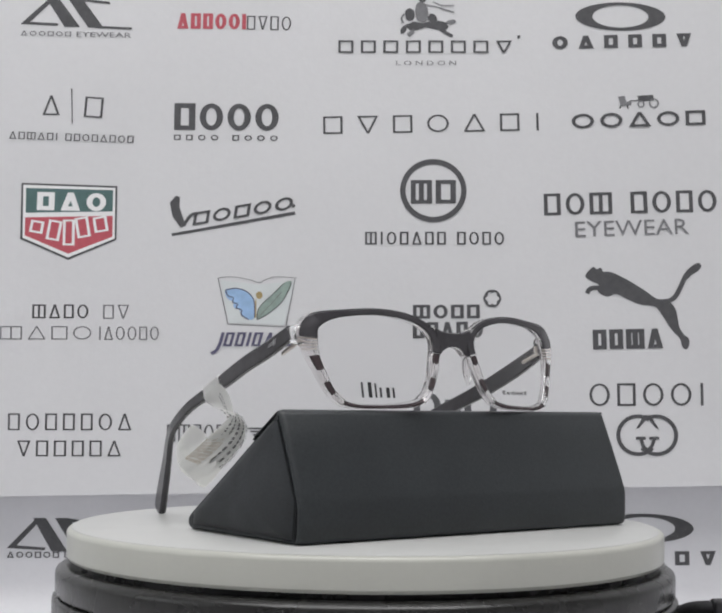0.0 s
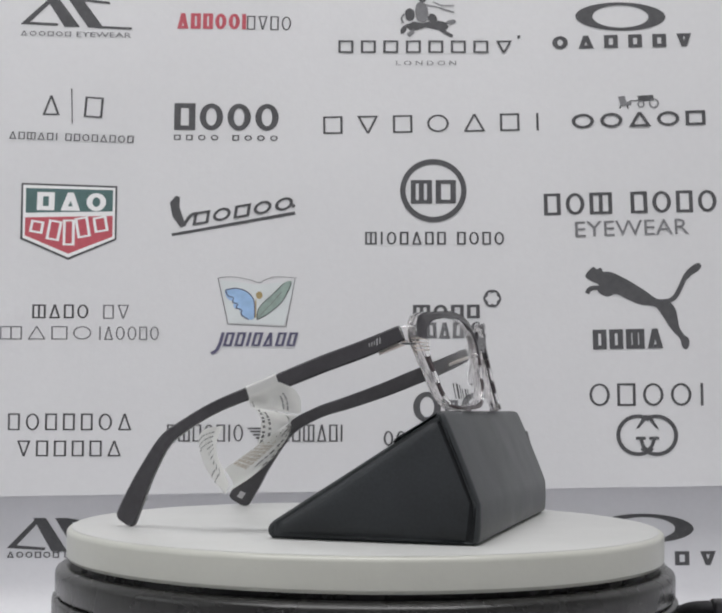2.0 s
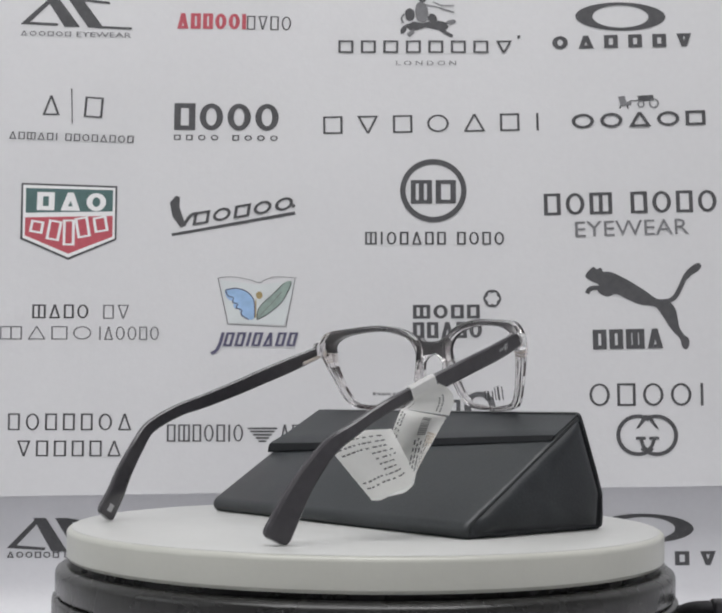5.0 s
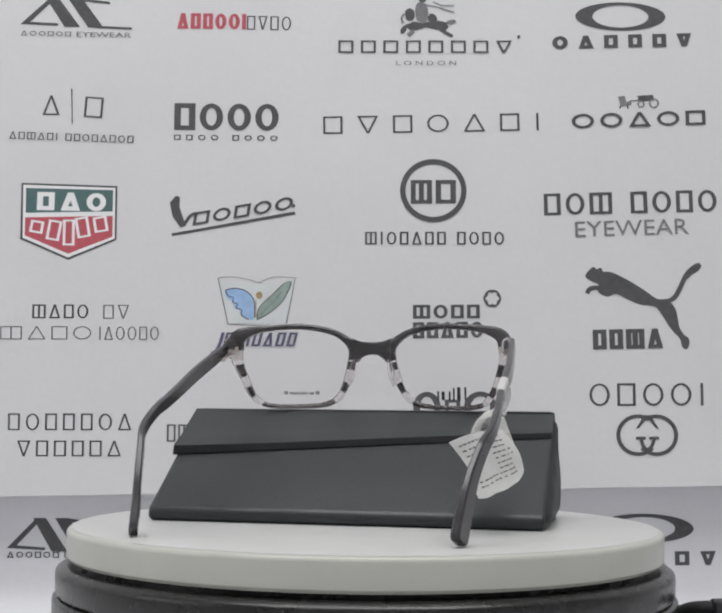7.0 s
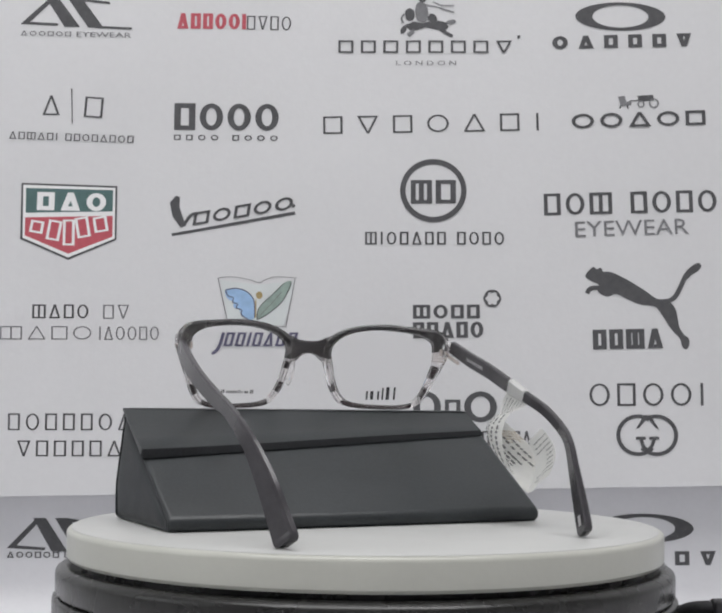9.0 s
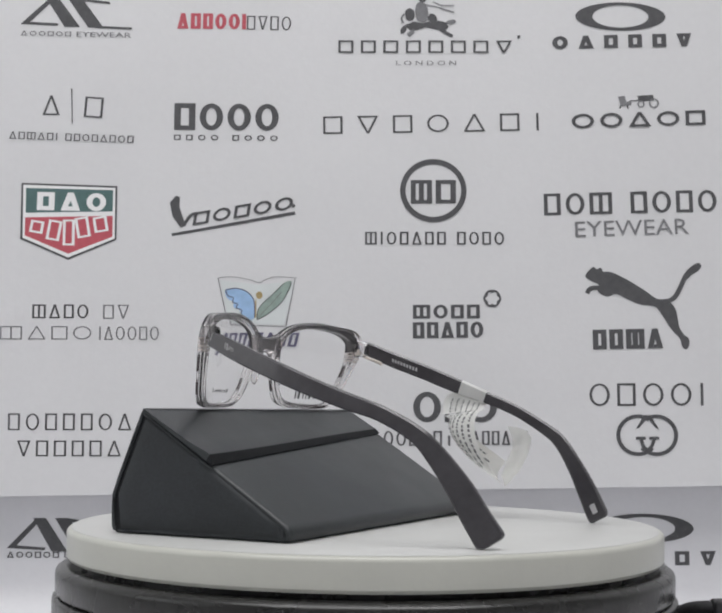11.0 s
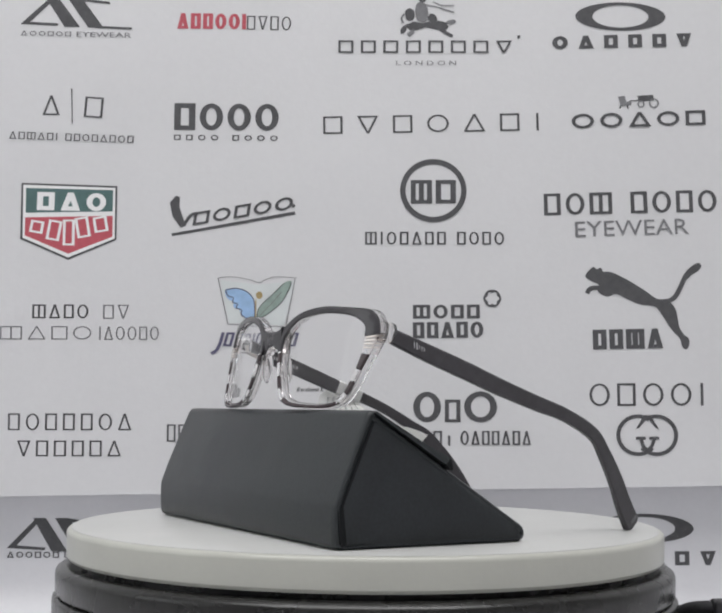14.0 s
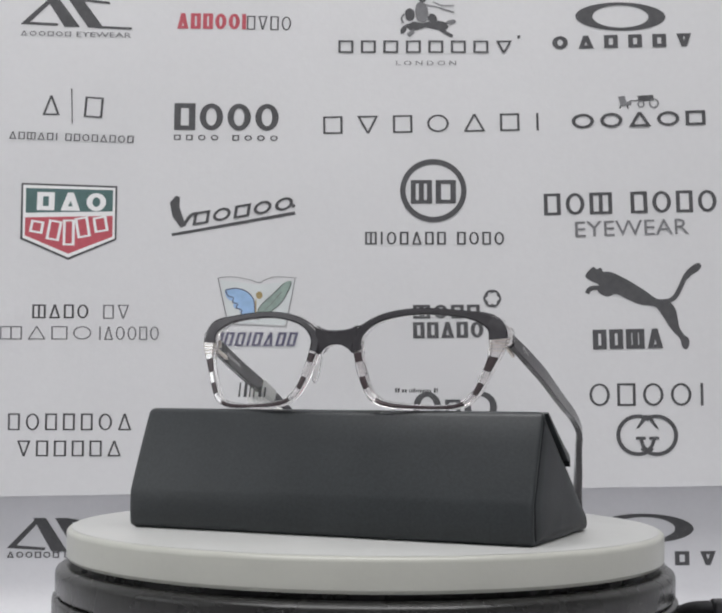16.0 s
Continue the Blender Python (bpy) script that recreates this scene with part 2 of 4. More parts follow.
def bars(x, y, width, height, pattern, thick, turn=0, lean=0, gap=0.35, ink=INK):
    """A row of plain shapes standing for unlettered marks: 1 a bar, 2 a hollow box, 3 a box with a mid bar, o a ring, a and v hollow triangles."""
    size = {"1": 0.35, "2": 1.0, "3": 1.35, "o": 1.12, "a": 1.12, "v": 1.08, " ": 0.5}
    total = sum(size[p] for p in pattern) + gap * (len(pattern) - 1)
    unit, at, out = width / total, 0.0, []
    c, s = math.cos(radians(turn)), math.sin(radians(turn))
    thin = thick * 0.72
    for p in pattern:
        w = max(size[p] * unit, thick)
        quads = []
        if p == "1":
            x0 = at + max(0, (w - thick) / 2)
            quads.append([(x0, 0), (x0 + thick, 0), (x0 + thick, height), (x0, height)])
        elif p in "23":
            ups = (0, w - thick) if p == "2" else (0, (w - thick) / 2, w - thick)
            for u in ups:
                quads.append([(at + u, 0), (at + u + thick, 0), (at + u + thick, height), (at + u, height)])
            for u, u2 in zip(ups, ups[1:]):
                for v in (0, height - thin):
                    quads.append([(at + u + thick, v), (at + u2, v), (at + u2, v + thin), (at + u + thick, v + thin)])
        elif p == "o":
            for k in range(20):
                e, g = 2 * math.pi * k / 20, 2 * math.pi * (k + 1) / 20
                q = []
                for ang, inn in ((e, 0), (g, 0), (g, 1), (e, 1)):
                    q.append((at + w / 2 + (w / 2 - inn * thick) * math.cos(ang), height / 2 + (height / 2 - inn * thin) * math.sin(ang)))
                quads.append(q)
        elif p in "av":
            side = [[(0, 0), (thick, 0), (w / 2 + thick / 2, height), (w / 2 - thick / 2, height)], [(w - thick, 0), (w, 0), (w / 2 + thick / 2, height), (w / 2 - thick / 2, height)],
                    [(thick, 0), (w - thick, 0), (w - thick * 1.2, thin), (thick * 1.2, thin)]]
            for q in side:
                quads.append([(at + u, v if p == "a" else height - v) for u, v in q])
        for q in quads:
            out.append(([(x + (u + lean * v / height) * c - v * s, y + (u + lean * v / height) * s + v * c) for u, v in q], ink))
        at += w + gap * unit
    return out


def letters(x, y, width, height, words, turn=0):
    """Flat faces of a plain printed word fitted to a width and height."""
    data = bpy.data.curves.new("word", "FONT")
    data.body = words
    data.resolution_u = 3
    ob = new("word", data)
    me = bpy.data.meshes.new_from_object(ob.evaluated_get(bpy.context.evaluated_depsgraph_get()))
    co = [v.co.copy() for v in me.vertices]
    x0, x1 = min(v.x for v in co), max(v.x for v in co)
    y0, y1 = min(v.y for v in co), max(v.y for v in co)
    c, s = math.cos(radians(turn)), math.sin(radians(turn))
    out = []
    for p in me.polygons:
        quad = [((co[i].x - x0) / (x1 - x0) * width, (co[i].y - y0) / (y1 - y0) * height) for i in p.vertices]
        out.append(([(x + a * c - b * s, y + a * s + b * c) for a, b in quad], PALE))
    bpy.data.objects.remove(ob)
    return out


def print_mark(label, sheet, shapes):
    front = FRONT if sheet is backdrop_sheet else FRONT_LOW
    bm = bmesh.new()
    used, lift = [], 0
    for shape in shapes:
        lift += 1
        for k, (points, ink) in enumerate(shape):
            if ink not in used:
                used.append(ink)
            f = bm.faces.new([bm.verts.new((x / 1000, front - 0.00025 - 0.00002 * lift - 0.000003 * (k % 50), y / 1000)) for x, y in points])
            f.material_index = used.index(ink)
    me = bpy.data.meshes.new("printed_mark")
    bm.to_mesh(me)
    bm.free()
    for ink in used:
        me.materials.append(INKS[ink])
    ob = new("printed_mark", me)
    ob.parent = sheet
    ob["label"] = label


print_mark("dark grey printed slanted twin strokes over a row of small bars", backdrop_sheet, [
    area([(-247.7, 320.3), (-227.5, 339.3), (-223.2, 339.3), (-240.8, 322.0)], ink=INK),
    area([(-247.7, 320.3), (-240.8, 322.0), (-220.4, 320.9), (-221.3, 319.2)], ink=INK),
    area([(-229.8, 339.3), (-220.9, 339.4), (-205.2, 318.4), (-216.4, 318.6)], ink=INK),
    area([(-214.3, 339.4), (-204.4, 339.5), (-188.4, 318.2), (-199.3, 318.1)], ink=INK),
    area([(-194.7, 319.5), (-168.0, 318.4), (-168.0, 317.0), (-194.6, 317.8)], ink=INK),
    area([(-206.4, 339.5), (-184.6, 337.0), (-183.9, 335.4), (-204.4, 337.2)], ink=INK),
    bars(-247.4, 311.9, 36.0, 3.5, "aoo2o2", 0.77, turn=-0.7, lean=0.0, gap=0.35, ink=PALE),
    letters(-207.5, 311.4, 39.0, 3.6, "EYEWEAR", turn=-0.7),
])
print_mark("red and grey printed row of upright bars", backdrop_sheet, [
    bars(-135.8, 318.0, 48.7, 11.3, "a22oo1", 2.90, turn=-0.2, lean=0.0, gap=0.22, ink=RED),
    bars(-86.2, 317.8, 31.6, 10.0, "2v2o", 1.03, turn=-0.7, lean=0.0, gap=0.35, ink=INK),
])
print_mark("grey printed rider-like cluster of blots over spaced bars", backdrop_sheet, [
    area([(28.2, 321.6), (32.8, 324.7), (39.4, 323.7), (46.6, 325.5), (53.9, 324.9), (57.8, 321.9), (55.2, 318.5), (48.0, 319.1), (41.4, 320.4), (34.8, 318.3), (30.2, 318.3)], ink=INK, smooth=True),
    area([(28.9, 323.0), (24.3, 320.2), (23.7, 316.2), (26.3, 316.2), (28.2, 319.6)], ink=INK, smooth=True),
    area([(53.9, 321.2), (56.5, 317.9), (61.1, 315.2), (59.8, 313.5), (55.2, 315.8), (51.3, 318.5)], ink=INK, smooth=True),
    area([(55.8, 324.6), (61.1, 326.6), (63.1, 324.6), (59.1, 322.6)], ink=PALE, smooth=True),
    area([(32.2, 319.0), (28.3, 315.6), (30.3, 313.6), (33.5, 317.0)], ink=PALE, smooth=True),
    area([(36.1, 325.0), (34.1, 331.1), (34.7, 337.1), (38.0, 339.2), (42.0, 336.5), (43.3, 330.5), (42.0, 325.1)], ink=PALE, smooth=True),
    ring(39.0, 341.2, 2.6, 2.6, 0.6, 0.6, 0, 360, ink=INK),
    area([(28.2, 325.6), (26.8, 331.7), (30.1, 334.4), (33.4, 331.7), (32.8, 326.3)], ink=INK, smooth=True),
    area([(43.3, 325.8), (44.6, 330.5), (48.6, 329.2), (49.3, 325.2)], ink=INK, smooth=True),
    stroke([(40.6, 337.2), (49.9, 335.2), (61.7, 331.7)], 0.84, ink=PALE),
    stroke([(46.6, 339.3), (53.2, 336.6), (61.7, 336.7)], 0.71, ink=PALE),
    stroke([(26.2, 330.3), (24.2, 326.9), (25.6, 323.6)], 1.29, ink=PALE),
    bars(-20.6, 301.4, 123.8, 9.0, "2222222v", 1.61, turn=0.5, lean=0.0, gap=0.50, ink=INK),
    bars(106.5, 313.0, 3.0, 2.3, "1", 1.93, turn=0.6, lean=0.0, gap=0.35, ink=INK),
    letters(20.6, 292.8, 42.7, 3.2, "L O N D O N", turn=0.5),
])
print_mark("dark grey printed oval ring over heavy spaced bars", backdrop_sheet, [
    ring(180.6, 329.8, 32.2, 10.3, 20.0, 8.1, 0, 360, ink=INK),
    bars(132.1, 305.3, 99.3, 9.6, "oa222v", 3.5, turn=1.9, lean=0.0, gap=0.75, ink=INK),
])
print_mark("grey printed bars beside a thin upright line", backdrop_sheet, [
    bars(-230.3, 254.4, 12.4, 14.2, "a", 1.61, turn=0.5, lean=0.0, gap=0.35, ink=INK),
    stroke([(-209.9, 273.5), (-208.9, 248.3)], 0.71, ink=INK),
    bars(-200.9, 253.4, 13.1, 14.8, "2", 1.61, turn=-3.8, lean=0.0, gap=0.35, ink=INK),
    bars(-253.4, 237.3, 88.3, 5.2, "a23a21 22o2a2o2", 0.84, turn=-1.6, lean=0.0, gap=0.35, ink=INK),
])
print_mark("dark grey printed bold bars over small spaced bars", backdrop_sheet, [
    bars(-136.6, 244.6, 74.2, 19.4, "2ooo", 4.6, turn=0.0, lean=0.0, gap=0.20, ink=INK),
    bars(-136.5, 237.4, 73.5, 3.9, "22oo 2ooo", 0.97, turn=0.0, lean=0.0, gap=0.80, ink=INK),
])
print_mark("dark grey printed widely spaced upright bars", backdrop_sheet, [
    bars(-30.7, 242.7, 154.6, 12.6, "2v2oa21", 1.61, turn=1.5, lean=0.0, gap=0.75, ink=INK),
])
print_mark("grey printed carriage-like blot over bold bars", backdrop_sheet, [
    area([(178.6, 271.6), (183.2, 272.3), (184.4, 268.3), (188.4, 267.7), (187.7, 265.4), (180.5, 265.0)], ink=PALE),
    area([(192.3, 272.4), (203.5, 273.2), (204.1, 269.2), (193.6, 267.8)], ink=INK),
    ring(194.9, 266.4, 2.6, 2.6, 1.6, 1.6, 0, 360, ink=PALE),
    ring(204.1, 267.2, 3.5, 3.5, 2.6, 2.6, 0, 360, ink=PALE),
    stroke([(186.4, 268.4), (194.3, 269.4)], 0.81, ink=INK),
    stroke([(180.5, 265.6), (179.8, 263.0)], 0.97, ink=INK),
    stroke([(185.1, 265.7), (185.7, 263.0)], 0.97, ink=INK),
    bars(145.7, 248.1, 95.2, 10.6, "ooao2", 2.58, turn=2.3, lean=0.0, gap=0.30, ink=INK),
])
print_mark("green and red printed shield with white bars and a black border", backdrop_sheet, [
    area([(-243.6, 205.7), (-175.8, 204.0), (-175.6, 165.7), (-209.3, 151.3), (-243.4, 165.7)], ink=INK),
    area([(-242.3, 204.4), (-177.1, 202.7), (-176.9, 166.6), (-209.3, 152.9), (-241.8, 166.7)], ink=WHITE),
    area([(-240.3, 202.1), (-178.7, 201.1), (-178.7, 185.9), (-240.1, 184.4)], ink=GREEN),
    area([(-240.3, 181.1), (-178.6, 182.7), (-178.5, 167.9), (-209.4, 155.6), (-240.2, 168.3)], ink=RED),
    bars(-232.3, 186.4, 48.8, 12.9, "2ao", 4.19, turn=-0.6, lean=0.0, gap=0.35, ink=WHITE),
    bars(-237.4, 171.0, 9.6, 8.7, "2", 1.93, turn=-9.3, lean=0.0, gap=0.35, ink=WHITE),
    bars(-225.6, 165.9, 9.6, 14.2, "2", 1.93, turn=-9.3, lean=0.0, gap=0.35, ink=WHITE),
    bars(-213.4, 161.4, 8.4, 18.4, "2", 1.93, turn=0.5, lean=0.0, gap=0.35, ink=WHITE),
    bars(-202.9, 166.4, 9.5, 14.5, "2", 1.93, turn=10.4, lean=0.0, gap=0.35, ink=WHITE),
    bars(-190.9, 170.4, 9.9, 11.0, "2", 1.93, turn=10.1, lean=0.0, gap=0.35, ink=WHITE),
])
print_mark("dark grey printed slanting script-like strokes on an underline", backdrop_sheet, [
    area([(-137.0, 170.6), (-50.2, 187.2), (-49.5, 184.9), (-136.3, 168.7)], ink=INK),
    area([(-138.5, 192.6), (-134.3, 197.5), (-131.4, 196.6), (-131.6, 189.4), (-126.8, 176.3), (-130.6, 174.9), (-136.3, 182.7)], ink=INK),
    stroke([(-128.1, 176.9), (-123.6, 183.5), (-118.5, 185.2)], 2.26, ink=INK),
    bars(-122.2, 176.3, 71.1, 9.0, "2o2oo", 2.26, turn=10.1, lean=2.9, gap=0.22, ink=INK),
    ring(-51.2, 191.1, 1.3, 1.3, 0.3, 0.3, 0, 360, ink=INK),
])
print_mark("dark grey printed circle holding bars over a row of bars", backdrop_sheet, [
    ring(47.6, 202.9, 23.5, 22.6, 19.7, 18.7, 0, 360, ink=INK),
    bars(31.7, 193.5, 15.0, 16.8, "3", 3.55, turn=0.5, lean=0.0, gap=0.35, ink=INK),
    bars(49.3, 193.7, 14.3, 16.8, "2", 3.87, turn=0.5, lean=0.0, gap=0.35, ink=INK),
    bars(-0.3, 164.1, 98.0, 9.0, "31o2a22 2o2o", 1.35, turn=0.5, lean=0.0, gap=0.40, ink=INK),
])
print_mark("dark grey printed heavy bars over a thin printed word", backdrop_sheet, [
    bars(126.0, 185.9, 122.1, 15.5, "2o3 2o2o", 2.74, turn=1.9, lean=0.0, gap=0.30, ink=INK),
    letters(148.1, 170.7, 80.0, 11.0, "EYEWEAR", turn=2.2),
])
print_mark("grey printed thin bars in two rows", backdrop_sheet, [
    bars(-233.4, 109.8, 39.4, 9.7, "3a2o", 1.35, turn=0.5, lean=0.0, gap=0.35, ink=INK),
    bars(-183.6, 110.0, 18.1, 9.7, "2v", 0.97, turn=0.5, lean=0.0, gap=0.35, ink=PALE),
    bars(-255.5, 94.7, 63.9, 9.3, "3a2o", 0.97, turn=0.5, lean=0.0, gap=0.35, ink=PALE),
    bars(-186.5, 95.1, 42.3, 9.3, "1aoo2o", 0.97, turn=0.5, lean=0.0, gap=0.35, ink=PALE),
])
print_mark("blue and green printed winged emblem over violet slanting bars", backdrop_sheet, [
    area([(-102.0, 138.0), (-75.4, 135.0), (-49.6, 137.8), (-56.3, 106.6), (-95.4, 107.9)], ink=FAINT),
    stroke([(-103.4, 139.3), (-96.0, 106.9)], 0.58, ink=PALE),
    stroke([(-96.0, 106.9), (-54.9, 105.4)], 0.52, ink=PALE),
    stroke([(-49.3, 139.2), (-55.3, 105.7)], 0.58, ink=PALE),
    stroke([(-103.4, 139.3), (-95.9, 140.3), (-88.5, 139.8), (-80.3, 138.2), (-74.5, 136.3), (-68.4, 139.3), (-61.3, 140.7), (-48.0, 139.8)], 0.45, ink=PALE),
    area([(-98.3, 130.9), (-91.6, 132.2), (-82.5, 129.7), (-77.8, 123.0), (-77.7, 111.6), (-81.5, 110.3), (-86.7, 113.5), (-88.1, 117.3), (-92.0, 118.6), (-92.7, 122.8), (-96.6, 125.1)], ink=BLUE, smooth=True),
    area([(-75.7, 110.3), (-74.5, 118.8), (-65.6, 127.9), (-57.3, 136.1), (-51.8, 137.5), (-53.4, 130.7), (-61.0, 120.2), (-69.3, 113.6)], ink=LEAF, smooth=True),
    stroke([(-98.3, 130.9), (-96.0, 126.7), (-92.4, 125.7), (-93.0, 122.5), (-89.4, 121.2), (-90.4, 118.3), (-86.5, 117.0), (-86.7, 113.5), (-81.5, 110.3)], 0.77, ink=VIOLET),
    stroke([(-98.3, 130.9), (-91.6, 132.2), (-85.1, 131.0), (-80.5, 127.8), (-77.8, 122.6), (-77.3, 111.6)], 0.71, ink=VIOLET),
    stroke([(-75.7, 110.3), (-74.8, 117.5), (-70.1, 123.4), (-63.1, 129.9), (-57.3, 136.1)], 0.58, ink=INK),
    stroke([(-75.7, 110.3), (-69.3, 113.6), (-61.0, 120.2), (-55.9, 126.7), (-51.8, 136.5)], 0.58, ink=INK),
    stroke([(-75.1, 111.6), (-67.1, 120.1), (-58.5, 130.0)], 0.39, ink=PALE),
    stroke([(-76.6, 124.6), (-76.7, 111.6)], 0.81, ink=OCHRE),
    ring(-74.3, 127.5, 2.3, 2.6, 0.2, 0.2, 0, 360, ink=OCHRE),
    stroke([(-99.1, 101.1), (-101.2, 93.6), (-103.7, 88.7), (-107.2, 86.1)], 2.26, ink=VIOLET),
    bars(-99.3, 91.4, 50.3, 9.7, "2212a22", 1.93, turn=0.5, lean=2.6, gap=0.30, ink=VIOLET),
])
print_mark("dark grey printed bold bars in two rows by a scalloped ring", backdrop_sheet, [
    bars(33.8, 112.0, 46.9, 9.7, "3o22", 2.58, turn=0.9, lean=0.0, gap=0.25, ink=INK),
    bars(33.9, 98.1, 49.4, 11.3, "22a2o", 2.90, turn=1.3, lean=0.0, gap=0.22, ink=INK),
    [(q, INK) for q in lobed_ring(89.4, 126.8, 6.2, 4.4, 3.2, 6)],
])
print_mark("dark grey printed leaping silhouette over heavy bars", backdrop_sheet, [
    area([(154.8, 142.8), (157.5, 147.3), (160.6, 149.7), (162.8, 148.2), (165.9, 149.1), (167.6, 146.5), (173.4, 146.1), (184.4, 140.9), (195.3, 134.3), (205.2, 127.6), (213.6, 125.8), (218.4, 119.9), (220.4, 108.7), (223.7, 102.8), (227.1, 100.2), (227.5, 95.8), (225.3, 92.3), (222.3, 94.5), (221.0, 99.7), (214.9, 106.5), (208.8, 115.9), (203.6, 122.0), (193.1, 123.5), (184.3, 127.1), (176.6, 130.6), (170.0, 128.8), (163.6, 132.3), (164.1, 137.1), (159.7, 139.3)], ink=INK, smooth=True),
    stroke([(204.6, 125.8), (212.0, 126.0), (217.6, 129.0), (221.6, 136.0), (225.0, 143.3), (229.0, 148.4), (233.2, 150.8)], 3.3, ink=INK),
    area([(224.4, 143.0), (227.6, 148.4), (231.4, 152.2), (235.0, 153.0), (236.4, 150.8), (234.2, 147.6), (229.6, 144.6), (226.4, 141.6)], ink=INK, smooth=True),
    stroke([(167.1, 134.5), (161.2, 134.9), (157.4, 133.5), (156.1, 130.9)], 3.22, ink=INK),
    bars(160.1, 91.5, 49.1, 13.9, "223a", 3.87, turn=1.7, lean=0.0, gap=0.20, ink=INK),
])
print_mark("dark grey printed spaced bars in two rows", backdrop_sheet, [
    bars(-248.1, 31.5, 86.0, 11.6, "2o222oa", 1.35, turn=0.5, lean=0.0, gap=0.50, ink=INK),
    bars(-241.2, 13.4, 72.4, 11.0, "v2222a", 1.35, turn=0.5, lean=0.0, gap=0.45, ink=INK),
])
print_mark("dark grey printed tall thin bars round a striped emblem", backdrop_sheet, [
    bars(-137.2, 24.6, 53.2, 11.9, "232o21o", 1.29, turn=0.5, lean=0.0, gap=0.30, ink=INK),
    bars(-58.3, 25.3, 43.9, 11.9, "a23a21", 1.29, turn=0.5, lean=0.0, gap=0.30, ink=INK),
    stroke([(-80.9, 34.3), (-60.4, 34.5)], 1.13, ink=INK),
    stroke([(-79.0, 32.1), (-62.3, 32.3)], 1.13, ink=INK),
    stroke([(-77.0, 29.9), (-64.2, 30.0)], 1.13, ink=INK),
    stroke([(-75.1, 27.7), (-66.1, 27.8)], 1.13, ink=INK),
    stroke([(-73.1, 25.5), (-68.0, 25.5)], 1.13, ink=INK),
])
print_mark("dark grey printed heavy bars over thin bars", backdrop_sheet, [
    bars(34.3, 39.6, 19.6, 21.3, "o", 4.84, turn=0.5, lean=0.0, gap=0.35, ink=INK),
    bars(56.5, 39.8, 10.9, 15.8, "2", 2.90, turn=0.5, lean=0.0, gap=0.35, ink=INK),
    bars(69.9, 39.9, 23.1, 21.6, "o", 4.84, turn=0.5, lean=0.0, gap=0.20, ink=INK),
    bars(13.9, 23.1, 40.7, 10.3, "oo2o2", 1.45, turn=0.5, lean=0.0, gap=0.35, ink=INK),
    bars(56.5, 23.5, 6.1, 7.1, "1", 1.61, turn=0.5, lean=0.0, gap=0.35, ink=INK),
    bars(67.4, 24.2, 49.1, 9.7, "oa22a2a", 1.45, turn=0.5, lean=0.0, gap=0.30, ink=INK),
])
print_mark("dark grey printed spaced bars over two interlocked rings", backdrop_sheet, [
    bars(157.4, 52.0, 81.0, 15.8, "o2oo1", 1.93, turn=0.8, lean=0.0, gap=0.40, ink=INK),
    ring(191.0, 32.1, 15.0, 14.4, 12.2, 11.8, 55, 318, ink=INK),
    ring(204.0, 32.2, 15.0, 14.4, 12.2, 11.8, -138, 125, ink=INK),
    area([(189.6, 36.3), (192.2, 37.4), (198.2, 44.6), (197.2, 46.4), (195.0, 45.6)], ink=INK),
    area([(205.8, 36.3), (203.2, 37.4), (197.2, 44.6), (198.2, 46.4), (200.4, 45.6)], ink=INK),
    stroke([(189.6, 30.0), (196.4, 30.1)], 2.0, ink=INK),
    stroke([(199.0, 30.1), (205.8, 30.2)], 2.0, ink=INK),
    stroke([(193.2, 29.6), (194.6, 25.0), (197.6, 21.6)], 2.4, ink=INK),
    stroke([(202.2, 29.6), (200.8, 25.0), (197.8, 21.6)], 2.4, ink=INK),
])
print_mark("dark grey printed slanted twin strokes on the lower sheet", lower_sheet, [
    area([(-252.4, -52.2), (-232.0, -31.0), (-227.7, -31.0), (-245.5, -50.3)], ink=INK),
    area([(-252.4, -52.2), (-245.5, -50.3), (-224.8, -51.6), (-225.7, -53.5)], ink=INK),
    area([(-234.4, -31.0), (-225.3, -30.9), (-209.3, -54.4), (-220.7, -54.2)], ink=INK),
    area([(-218.7, -30.9), (-208.6, -30.8), (-192.3, -54.7), (-203.3, -54.8)], ink=INK),
    area([(-198.7, -53.2), (-171.7, -54.5), (-171.7, -56.0), (-198.7, -55.1)], ink=INK),
    area([(-210.7, -30.8), (-188.5, -33.6), (-187.8, -35.5), (-208.6, -33.4)], ink=INK),
    bars(-252.2, -59.0, 37.0, 4.3, "aoo2o2", 0.99, turn=0.5, lean=0.0, gap=0.35, ink=INK),
    letters(-211.5, -58.6, 40.0, 4.3, "EYEWEAR", turn=0.5),
])
print_mark("dark grey printed oval ring over heavy spaced bars on the lower sheet", lower_sheet, [
    ring(200.0, -34.1, 35.0, 10.2, 21.8, 7.9, 0, 360, ink=INK),
    bars(147.2, -61.1, 103.5, 9.9, "oa222v", 3.30, turn=0.9, lean=0.0, gap=0.75, ink=INK),
])
# ---- turntable ----
SPIN, SPIN_0 = 18.7534, 36.501


